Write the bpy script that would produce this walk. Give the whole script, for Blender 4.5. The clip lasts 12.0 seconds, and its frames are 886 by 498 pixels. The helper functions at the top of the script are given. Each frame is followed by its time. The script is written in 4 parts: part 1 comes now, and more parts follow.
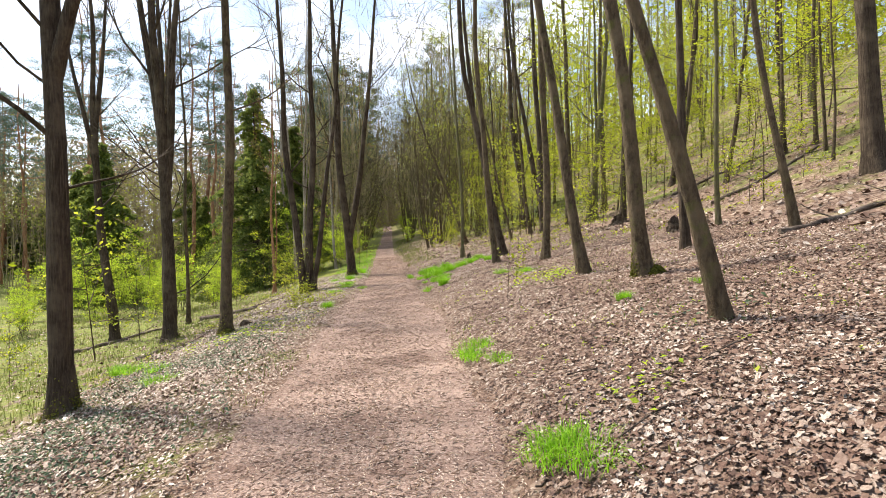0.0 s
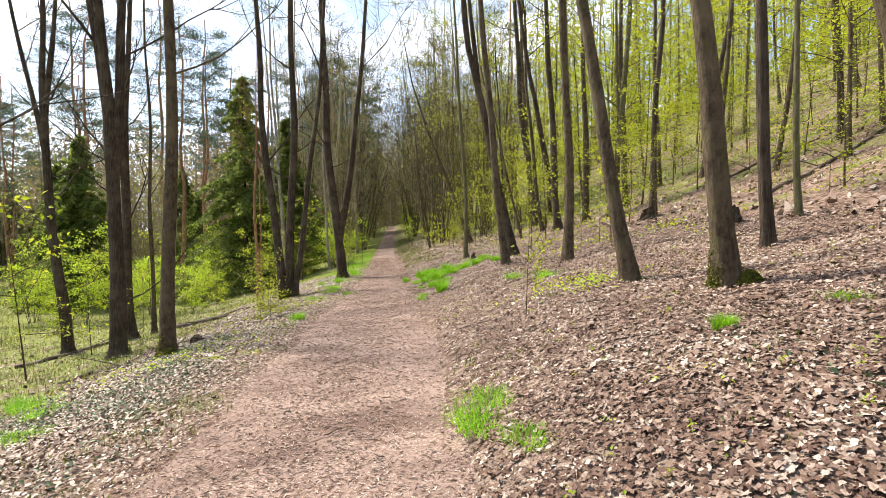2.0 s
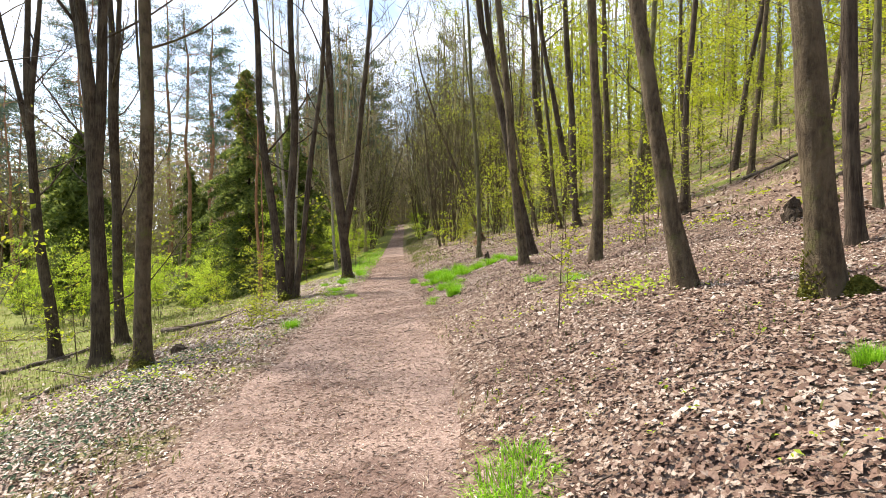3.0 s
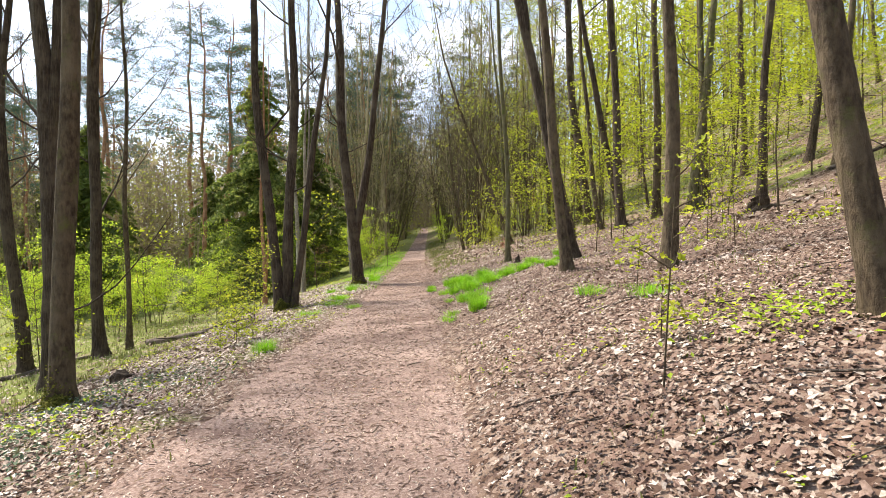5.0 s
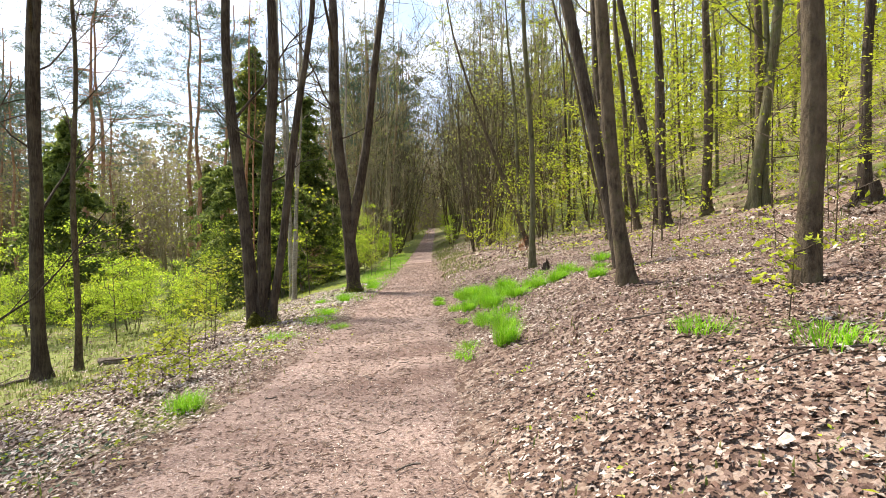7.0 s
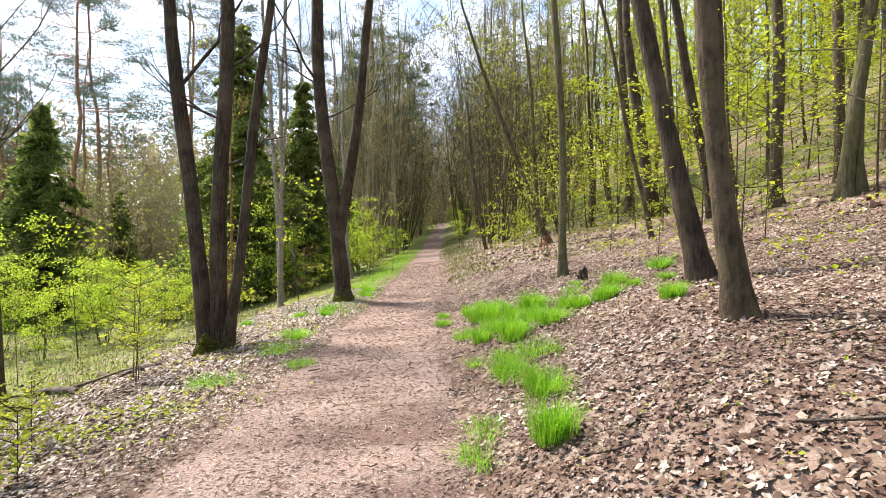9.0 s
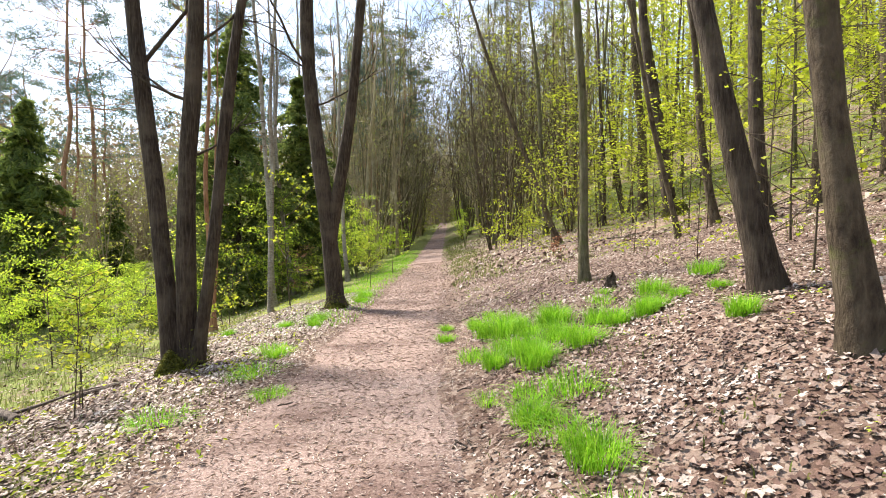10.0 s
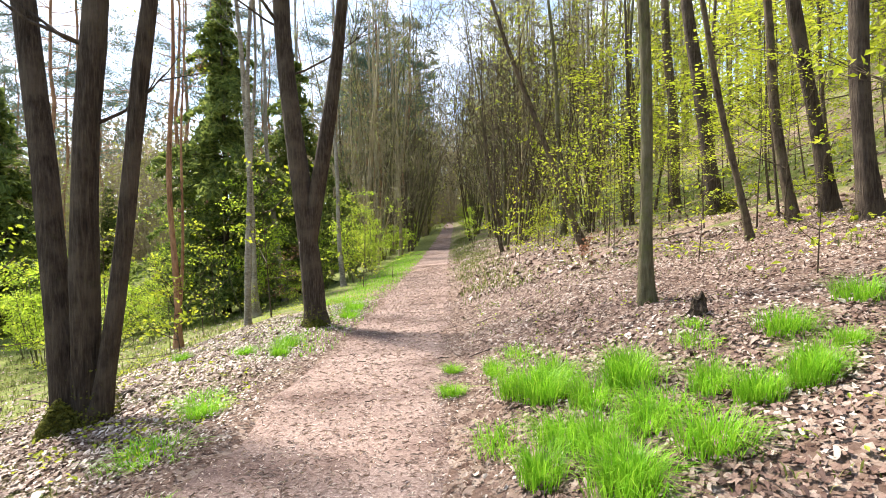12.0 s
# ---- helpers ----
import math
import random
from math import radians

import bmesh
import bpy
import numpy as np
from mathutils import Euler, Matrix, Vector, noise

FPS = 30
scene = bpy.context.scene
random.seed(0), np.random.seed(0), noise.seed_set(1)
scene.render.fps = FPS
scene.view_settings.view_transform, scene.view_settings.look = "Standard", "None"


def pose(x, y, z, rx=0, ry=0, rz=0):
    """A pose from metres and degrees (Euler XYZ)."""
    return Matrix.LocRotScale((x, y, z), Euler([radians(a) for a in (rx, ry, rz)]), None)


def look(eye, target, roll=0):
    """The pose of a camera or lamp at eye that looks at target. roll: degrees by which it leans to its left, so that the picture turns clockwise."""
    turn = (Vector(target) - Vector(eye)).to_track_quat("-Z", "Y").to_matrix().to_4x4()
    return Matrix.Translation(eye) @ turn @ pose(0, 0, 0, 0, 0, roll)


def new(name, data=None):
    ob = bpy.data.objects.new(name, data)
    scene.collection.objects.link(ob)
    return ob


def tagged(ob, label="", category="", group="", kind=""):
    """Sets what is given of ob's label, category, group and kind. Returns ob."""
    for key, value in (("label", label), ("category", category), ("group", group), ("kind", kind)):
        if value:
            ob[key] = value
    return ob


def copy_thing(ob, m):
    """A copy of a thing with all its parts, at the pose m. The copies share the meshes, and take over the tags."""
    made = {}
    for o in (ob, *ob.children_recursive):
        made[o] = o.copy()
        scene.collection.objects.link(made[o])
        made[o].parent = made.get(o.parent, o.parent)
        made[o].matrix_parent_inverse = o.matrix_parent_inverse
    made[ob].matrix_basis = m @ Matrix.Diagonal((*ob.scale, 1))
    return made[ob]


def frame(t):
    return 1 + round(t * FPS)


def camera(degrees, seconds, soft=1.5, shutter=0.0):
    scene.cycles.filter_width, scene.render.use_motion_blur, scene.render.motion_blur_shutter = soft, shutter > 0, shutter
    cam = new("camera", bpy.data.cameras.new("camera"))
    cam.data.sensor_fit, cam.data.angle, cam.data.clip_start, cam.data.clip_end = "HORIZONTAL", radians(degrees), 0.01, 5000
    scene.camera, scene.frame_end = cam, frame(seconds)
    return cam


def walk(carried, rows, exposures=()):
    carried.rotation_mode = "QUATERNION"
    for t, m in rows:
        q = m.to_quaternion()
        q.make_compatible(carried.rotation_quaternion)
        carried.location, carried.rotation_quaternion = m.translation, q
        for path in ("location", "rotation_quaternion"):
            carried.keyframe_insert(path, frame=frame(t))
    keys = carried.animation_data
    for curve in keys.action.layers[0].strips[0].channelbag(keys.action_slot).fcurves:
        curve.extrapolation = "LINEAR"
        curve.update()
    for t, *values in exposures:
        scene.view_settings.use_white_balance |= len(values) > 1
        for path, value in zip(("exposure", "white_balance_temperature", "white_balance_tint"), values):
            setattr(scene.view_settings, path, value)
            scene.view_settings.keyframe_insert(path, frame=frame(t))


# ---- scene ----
cam = camera(78.1, 12.0, soft=0.8)
PATH = [
    (0, (0.172, -0.481, 1.609), (0.16, 1.518, 1.555), -0.8),
    (0.5, (0.242, 0.17, 1.613), (0.231, 2.169, 1.555), -1.0),
    (1, (0.258, 0.785, 1.587), (0.242, 2.785, 1.532), -0.8),
    (1.5, (0.319, 1.455, 1.541), (0.304, 3.454, 1.486), -1.0),
    (2, (0.293, 2.049, 1.508), (0.263, 4.048, 1.455), -0.8),
    (2.5, (0.282, 2.677, 1.467), (0.246, 4.676, 1.415), -0.8),
    (3, (0.243, 3.286, 1.479), (0.176, 5.284, 1.422), -0.8),
    (3.2, (0.212, 3.541, 1.452), (0.132, 5.538, 1.399), -0.7),
    (4.8, (0.197, 5.359, 1.375), (0.051, 7.353, 1.334), -0.4),
    (5, (0.214, 5.614, 1.359), (0.057, 7.608, 1.319), -0.5),
    (5.5, (0.183, 6.217, 1.346), (0.006, 8.208, 1.307), -0.4),
    (6, (0.114, 6.851, 1.349), (-0.067, 8.843, 1.311), -0.3),
    (6.5, (0.074, 7.493, 1.381), (-0.106, 9.485, 1.342), -0.4),
    (7, (-0.047, 8.094, 1.359), (-0.23, 10.085, 1.322), -0.3),
    (7.2, (-0.065, 8.344, 1.328), (-0.248, 10.335, 1.292), -0.3),
    (8.8, (-0.142, 10.388, 1.464), (-0.358, 12.376, 1.408), -0.5),
    (9, (-0.186, 10.61, 1.439), (-0.407, 12.597, 1.383), -0.5),
    (9.5, (-0.308, 11.166, 1.42), (-0.535, 13.152, 1.365), -0.3),
    (10, (-0.327, 11.792, 1.435), (-0.556, 13.778, 1.379), -0.6),
    (10.5, (-0.4, 12.365, 1.434), (-0.641, 14.35, 1.378), -0.5),
    (11, (-0.45, 12.946, 1.409), (-0.69, 14.931, 1.355), -0.4),
    (11.5, (-0.491, 13.486, 1.446), (-0.739, 15.47, 1.39), -0.6),
    (12, (-0.568, 14.013, 1.45), (-0.821, 15.996, 1.392), -0.5),
]
walk(cam, [(t, look(eye, target, roll)) for t, eye, target, roll in PATH], [(0.0, 1.11, 7050, 12), (5.5, 1.25, 6950, 12), (9.0, 1.36, 6750, 12), (12.0, 1.52, 6600, 12)])

# ---- world and sun ----
SUN_AZ, SUN_EL = radians(-52), radians(52)
world = bpy.data.worlds.new("spring_sky")
scene.world = world
world.use_nodes = True
wn, wl = world.node_tree.nodes, world.node_tree.links
wn.clear()
w_out, w_bg = wn.new("ShaderNodeOutputWorld"), wn.new("ShaderNodeBackground")
w_sky = wn.new("ShaderNodeTexSky")
w_sky.sky_type, w_sky.sun_disc = "NISHITA", False
w_sky.sun_elevation, w_sky.sun_rotation = SUN_EL, SUN_AZ
w_sky.air_density, w_sky.dust_density = 1.0, 1.0
w_co, w_map = wn.new("ShaderNodeTexCoord"), wn.new("ShaderNodeMapping")
w_map.inputs["Scale"].default_value = (1.6, 1.6, 3.0)
w_noise = wn.new("ShaderNodeTexNoise")
w_noise.inputs["Scale"].default_value, w_noise.inputs["Detail"].default_value = 1.7, 7.0
w_ramp = wn.new("ShaderNodeValToRGB")
w_ramp.color_ramp.elements[0].position, w_ramp.color_ramp.elements[1].position = 0.47, 0.60
w_mix = wn.new("ShaderNodeMixRGB")
w_mix.inputs["Color2"].default_value = (6.0, 6.8, 8.4, 1)
wl.new(w_co.outputs["Generated"], w_map.inputs["Vector"])
wl.new(w_map.outputs["Vector"], w_noise.inputs["Vector"])
wl.new(w_noise.outputs["Fac"], w_ramp.inputs["Fac"])
wl.new(w_ramp.outputs["Color"], w_mix.inputs["Fac"])
wl.new(w_sky.outputs["Color"], w_mix.inputs["Color1"])
wl.new(w_mix.outputs["Color"], w_bg.inputs["Color"])
w_bg.inputs["Strength"].default_value = 0.122
wl.new(w_bg.outputs["Background"], w_out.inputs["Surface"])

sun = new("sun", bpy.data.lights.new("sun", "SUN"))
sun.data.energy, sun.data.angle, sun.data.color = 5.0, radians(6.0), (1.0, 0.95, 0.87)
SUN_DIR = Vector((math.sin(SUN_AZ) * math.cos(SUN_EL), math.cos(SUN_AZ) * math.cos(SUN_EL), math.sin(SUN_EL)))
sun.matrix_world = look(SUN_DIR * 100, (0, 0, 0))

# ---- materials ----


def material(name):
    m = bpy.data.materials.new(name)
    m.use_nodes = True
    m.node_tree.nodes.clear()
    return m, m.node_tree.nodes, m.node_tree.links


def ramp(nodes, stops):
    r = nodes.new("ShaderNodeValToRGB")
    e = r.color_ramp.elements
    e[0].position, e[0].color = stops[0][0], (*stops[0][1], 1)
    e[1].position, e[1].color = stops[-1][0], (*stops[-1][1], 1)
    for p, c in stops[1:-1]:
        k = e.new(p)
        k.color = (*c, 1)
    return r


def noise_node(nodes, links, vec, scale, detail=5.0, rough=0.6):
    n = nodes.new("ShaderNodeTexNoise")
    n.inputs["Scale"].default_value, n.inputs["Detail"].default_value, n.inputs["Roughness"].default_value = scale, detail, rough
    links.new(vec, n.inputs["Vector"])
    return n.outputs["Fac"]


def mix_col(nodes, links, fac, a, b):
    m = nodes.new("ShaderNodeMixRGB")
    for sock, v in ((m.inputs["Fac"], fac), (m.inputs["Color1"], a), (m.inputs["Color2"], b)):
        if isinstance(v, tuple):
            sock.default_value = (*v, 1)
        elif isinstance(v, float):
            sock.default_value = v
        else:
            links.new(v, sock)
    return m.outputs["Color"]


def surface(nodes, links, col, rough, bump=None, strength=0.5, dist=0.01, spec=0.3):
    out, p = nodes.new("ShaderNodeOutputMaterial"), nodes.new("ShaderNodeBsdfPrincipled")
    links.new(col, p.inputs["Base Color"])
    p.inputs["Roughness"].default_value = rough
    p.inputs["Specular IOR Level"].default_value = spec
    if bump is not None:
        b = nodes.new("ShaderNodeBump")
        b.inputs["Strength"].default_value, b.inputs["Distance"].default_value = strength, dist
        links.new(bump, b.inputs["Height"])
        links.new(b.outputs["Normal"], p.inputs["Normal"])
    links.new(p.outputs["BSDF"], out.inputs["Surface"])
    return p


def coord(nodes, links, scale=(1, 1, 1), kind="Object"):
    c, mp = nodes.new("ShaderNodeTexCoord"), nodes.new("ShaderNodeMapping")
    mp.inputs["Scale"].default_value = scale
    links.new(c.outputs[kind], mp.inputs["Vector"])
    return mp.outputs["Vector"]


def bark(name, dark, mid, light, moss, moss_amount, grain=(9, 9, 1.6)):
    """Bark with furrows along the stem, paler lichen and patches of moss."""
    m, n, l = material(name)
    v, v2 = coord(n, l, grain), coord(n, l)
    fur = noise_node(n, l, v, 3.0, 8.0, 0.65)
    r = ramp(n, [(0.3, dark), (0.5, mid), (0.72, light)])
    l.new(fur, r.inputs["Fac"])
    big = ramp(n, [(0.45, (0, 0, 0)), (0.7, (1, 1, 1))])
    l.new(noise_node(n, l, v2, 2.2, 6.0), big.inputs["Fac"])
    lich = mix_col(n, l, 0.0, r.outputs["Color"], light)
    l.new(big.outputs["Color"], lich.node.inputs["Fac"])
    ms = ramp(n, [(1.0 - moss_amount, (0, 0, 0)), (1.15 - moss_amount, (1, 1, 1))])
    l.new(noise_node(n, l, v2, 4.1, 7.0, 0.7), ms.inputs["Fac"])
    col = mix_col(n, l, 0.0, lich, moss)
    l.new(ms.outputs["Color"], col.node.inputs["Fac"])
    surface(n, l, col, 0.9, fur, 1.0, 0.05, 0.2)
    return m


BARK = bark("grey_brown_bark", (0.026, 0.018, 0.011), (0.072, 0.052, 0.032), (0.14, 0.108, 0.068), (0.095, 0.098, 0.03), 0.45, (7, 7, 2.6))
BARK_DARK = bark("dark_furrowed_bark", (0.015, 0.010, 0.007), (0.048, 0.034, 0.023), (0.11, 0.085, 0.06), (0.055, 0.052, 0.018), 0.38, (14, 14, 1.5))
BARK_GREEN = bark("green_grey_bark", (0.04, 0.036, 0.018), (0.10, 0.088, 0.045), (0.17, 0.15, 0.09), (0.10, 0.11, 0.03), 0.5)
BARK_PALE = bark("pale_birch_bark", (0.07, 0.055, 0.045), (0.20, 0.175, 0.135), (0.36, 0.325, 0.265), (0.13, 0.13, 0.055), 0.36, (4, 4, 9))
BARK_TWIG = bark("tan_twig_bark", (0.11, 0.086, 0.05), (0.245, 0.20, 0.115), (0.38, 0.32, 0.20), (0.20, 0.205, 0.07), 0.45)
BARK_RED = bark("orange_pine_bark", (0.09, 0.045, 0.025), (0.26, 0.13, 0.07), (0.38, 0.22, 0.13), (0.10, 0.10, 0.05), 0.3)
WOOD = bark("weathered_dead_wood", (0.025, 0.018, 0.013), (0.085, 0.064, 0.05), (0.19, 0.155, 0.125), (0.08, 0.1, 0.03), 0.38, (3, 14, 14))


def leaf_material(name, a, b, c, glow=0.5, rough=0.6):
    """A thin leaf that lets light through; each leaf takes its own shade."""
    m, n, l = material(name)
    g = n.new("ShaderNodeNewGeometry")
    r = ramp(n, [(0.0, a), (0.5, b), (1.0, c)])
    l.new(g.outputs["Random Per Island"], r.inputs["Fac"])
    v = coord(n, l)
    sp = ramp(n, [(0.3, (0.72, 0.72, 0.72)), (0.7, (1.1, 1.1, 1.1))])
    l.new(noise_node(n, l, v, 1.3, 4.0), sp.inputs["Fac"])
    mul = n.new("ShaderNodeMixRGB")
    mul.blend_type = "MULTIPLY"
    mul.inputs["Fac"].default_value = 1.0
    l.new(r.outputs["Color"], mul.inputs["Color1"])
    l.new(sp.outputs["Color"], mul.inputs["Color2"])
    out, p, tr, mx = n.new("ShaderNodeOutputMaterial"), n.new("ShaderNodeBsdfPrincipled"), n.new("ShaderNodeBsdfTranslucent"), n.new("ShaderNodeMixShader")
    p.inputs["Roughness"].default_value = rough
    p.inputs["Specular IOR Level"].default_value = 0.25
    l.new(mul.outputs["Color"], p.inputs["Base Color"])
    l.new(mul.outputs["Color"], tr.inputs["Color"])
    mx.inputs["Fac"].default_value = glow
    l.new(p.outputs["BSDF"], mx.inputs[1])
    l.new(tr.outputs["BSDF"], mx.inputs[2])
    l.new(mx.outputs["Shader"], out.inputs["Surface"])
    return m


LEAF_SPRING = leaf_material("spring_maple_leaf", (0.23, 0.29, 0.018), (0.37, 0.44, 0.027), (0.50, 0.51, 0.055), 0.5)
LEAF_GREEN = leaf_material("fresh_green_leaf", (0.24, 0.36, 0.025), (0.38, 0.52, 0.042), (0.52, 0.60, 0.07), 0.6)
LEAF_BUD = leaf_material("opening_bud_leaf", (0.27, 0.28, 0.055), (0.38, 0.41, 0.065), (0.48, 0.48, 0.12), 0.5)
LEAF_DULL = leaf_material("mixed_brown_green_leaf", (0.22, 0.19, 0.075), (0.29, 0.31, 0.08), (0.36, 0.42, 0.09), 0.5)
LEAF_HAZE = leaf_material("budding_twig_tips", (0.25, 0.19, 0.14), (0.31, 0.265, 0.17), (0.35, 0.34, 0.14), 0.45)
NEEDLE_PINE = leaf_material("blue_green_pine_needle", (0.06, 0.105, 0.075), (0.09, 0.145, 0.10), (0.13, 0.19, 0.11), 0.3)
NEEDLE_SPRUCE = leaf_material("dark_spruce_needle", (0.08, 0.115, 0.032), (0.155, 0.205, 0.045), (0.26, 0.30, 0.07), 0.5)
GRASS = leaf_material("bright_spring_grass", (0.14, 0.36, 0.015), (0.23, 0.50, 0.025), (0.36, 0.58, 0.05), 0.5, 0.45)
GRASS_DULL = leaf_material("yellow_green_meadow_grass", (0.10, 0.135, 0.025), (0.16, 0.195, 0.04), (0.25, 0.235, 0.085), 0.4)
IVY = leaf_material("dark_periwinkle_leaf", (0.035, 0.06, 0.03), (0.07, 0.11, 0.055), (0.15, 0.19, 0.10), 0.15, 0.35)
CHIPS = leaf_material("path_chips", (0.13, 0.08, 0.06), (0.28, 0.195, 0.153), (0.62, 0.515, 0.43), 0.05, 0.8)
LEAF_RUST = leaf_material("rusty_winter_leaf", (0.16, 0.06, 0.03), (0.28, 0.12, 0.06), (0.38, 0.20, 0.11), 0.4)
STRAW = leaf_material("pale_straw", (0.22, 0.15, 0.11), (0.44, 0.33, 0.25), (0.72, 0.60, 0.48), 0.05, 0.8)
MOSS = leaf_material("green_moss", (0.06, 0.065, 0.013), (0.12, 0.125, 0.02), (0.20, 0.19, 0.035), 0.2, 0.9)


DRY = [(0.0, (0.06, 0.031, 0.022)), (0.25, (0.125, 0.070, 0.049)), (0.5, (0.20, 0.132, 0.10)), (0.78, (0.30, 0.235, 0.19)), (1.0, (0.47, 0.415, 0.36))]
BLEACHED = [(0.0, (0.12, 0.075, 0.055)), (0.3, (0.24, 0.175, 0.135)), (0.6, (0.37, 0.305, 0.25)), (1.0, (0.58, 0.52, 0.45))]


def litter_material(name, stops, single=False):
    """Dry leaves: each its own brown, mottled and veined, in patches darker or paler."""
    m, n, l = material(name)
    geo = n.new("ShaderNodeObjectInfo" if single else "ShaderNodeNewGeometry")
    v = coord(n, l)
    r = ramp(n, stops)
    sh = n.new("ShaderNodeMath")
    sh.operation = "MULTIPLY_ADD"
    sh.inputs[1].default_value = 0.95
    pa = n.new("ShaderNodeMath")
    pa.operation = "MULTIPLY_ADD"
    pa.inputs[1].default_value, pa.inputs[2].default_value = 1.5, -0.75
    l.new(noise_node(n, l, v, 1.1, 6.0, 0.7), pa.inputs[0])
    l.new(geo.outputs["Random" if single else "Random Per Island"], sh.inputs[0])
    l.new(pa.outputs[0], sh.inputs[2])
    l.new(sh.outputs[0], r.inputs["Fac"])
    fine = noise_node(n, l, v, 55.0, 6.0, 0.7)
    mo = ramp(n, [(0.3, (0.55, 0.5, 0.46)), (0.62, (1.1, 1.1, 1.1))])
    l.new(fine, mo.inputs["Fac"])
    mul = n.new("ShaderNodeMixRGB")
    mul.blend_type = "MULTIPLY"
    mul.inputs["Fac"].default_value = 1.0
    l.new(r.outputs["Color"], mul.inputs["Color1"])
    l.new(mo.outputs["Color"], mul.inputs["Color2"])
    surface(n, l, mul.outputs["Color"], 0.7, fine, 0.6, 0.012, 0.3)
    return m


LITTER, DRY_LEAF = litter_material("dry_leaf_litter", DRY), litter_material("dry_maple_leaf", DRY, True)
PALE_LITTER = litter_material("bleached_leaf_litter", BLEACHED)


def ground_material():
    m, n, l = material("forest_soil")
    v = coord(n, l, kind="Object")
    r = ramp(n, [(0.3, (0.08, 0.047, 0.034)), (0.5, (0.165, 0.11, 0.082)), (0.68, (0.29, 0.222, 0.175))])
    vo = n.new("ShaderNodeTexVoronoi")
    vo.inputs["Scale"].default_value = 17.0
    l.new(v, vo.inputs["Vector"])
    bw, mm = n.new("ShaderNodeRGBToBW"), n.new("ShaderNodeMath")
    l.new(vo.outputs["Color"], bw.inputs["Color"])
    mm.operation = "MULTIPLY_ADD"
    mm.inputs[1].default_value = 0.45
    l.new(bw.outputs["Val"], mm.inputs[0])
    half = n.new("ShaderNodeMath")
    half.operation = "MULTIPLY"
    half.inputs[1].default_value = 0.55
    l.new(noise_node(n, l, v, 9.0, 9.0, 0.72), half.inputs[0])
    l.new(half.outputs[0], mm.inputs[2])
    l.new(mm.outputs[0], r.inputs["Fac"])
    g = ramp(n, [(0.3, (0.055, 0.08, 0.015)), (0.5, (0.13, 0.155, 0.035)), (0.7, (0.24, 0.22, 0.09))])
    l.new(noise_node(n, l, v, 5.0, 9.0, 0.75), g.inputs["Fac"])
    at = n.new("ShaderNodeAttribute")
    at.attribute_name = "meadow"
    add = n.new("ShaderNodeMath")
    add.operation = "ADD"
    pn = n.new("ShaderNodeMath")
    pn.operation = "MULTIPLY_ADD"
    pn.inputs[1].default_value, pn.inputs[2].default_value = 1.6, -0.8
    l.new(noise_node(n, l, v, 0.9, 6.0, 0.65), pn.inputs[0])
    l.new(at.outputs["Fac"], add.inputs[0])
    l.new(pn.outputs[0], add.inputs[1])
    st = ramp(n, [(0.40, (0, 0, 0)), (0.62, (1, 1, 1))])
    l.new(add.outputs[0], st.inputs["Fac"])
    col = mix_col(n, l, 0.0, r.outputs["Color"], g.outputs["Color"])
    l.new(st.outputs["Color"], col.node.inputs["Fac"])
    surface(n, l, col, 0.95, noise_node(n, l, v, 22.0, 8.0, 0.7), 0.8, 0.04, 0.15)
    return m


def path_material():
    m, n, l = material("trodden_earth")
    v = coord(n, l, kind="Object")
    r = ramp(n, [(0.36, (0.08, 0.05, 0.040)), (0.46, (0.205, 0.143, 0.118)), (0.55, (0.305, 0.232, 0.198)), (0.66, (0.53, 0.44, 0.385))])
    l.new(noise_node(n, l, v, 48.0, 10.0, 0.82), r.inputs["Fac"])
    # Broad darker bands across the path: damp earth and canopy shadow put into colour.
    big = ramp(n, [(0.36, (0.52, 0.46, 0.44)), (0.50, (0.86, 0.83, 0.81)), (0.64, (1.1, 1.08, 1.06))])
    l.new(noise_node(n, l, coord(n, l, (0.7, 1.5, 1)), 0.9, 7.0, 0.62), big.inputs["Fac"])
    mul = n.new("ShaderNodeMixRGB")
    mul.blend_type = "MULTIPLY"
    mul.inputs["Fac"].default_value = 1.0
    l.new(r.outputs["Color"], mul.inputs["Color1"])
    l.new(big.outputs["Color"], mul.inputs["Color2"])
    surface(n, l, mul.outputs["Color"], 0.95, noise_node(n, l, v, 45.0, 8.0, 0.75), 0.7, 0.02, 0.15)
    return m


SOIL, EARTH = ground_material(), path_material()

# ---- the lie of the land ----
LINE_Y = (-400, -30, 0, 3, 5, 8, 12, 15, 18.7, 21.4, 24.5, 30, 46, 60, 90, 130, 200, 500)
LINE_X = (-.2, -.2, -.25, -.38, -.55, -.76, -1.12, -1.36, -1.82, -2.1, -2.42, -3.1, -4.95, -6.4, -9.4, -13.6, -21, -53)
RISE_Y, RISE_Z = (-400, 35, 45, 60, 80, 100, 130, 200, 500), (0, 0, .15, .7, 1.7, 2.7, 4.2, 7, 12)
CUT_U = (-900, -60, -20, -10.3, -7, -6, -4, -3.2, -1.9, -1.1, 0, .9, 1.2, 2.8, 3.5, 5, 6.5, 8, 10, 14, 20, 30, 60, 120, 900)
CUT_Z = (-3.2, -3.2, -2.6, -2.15, -1.48, -1.25, -.66, -.45, -.17, -.06, 0, .1, .24, .74, .88, 1.25, 1.65, 2.05, 2.75, 4.5, 7.4, 12.2, 24, 34, 45)


def line(y):
    """The path's middle, x at y."""
    return np.interp(y, LINE_Y, LINE_X)


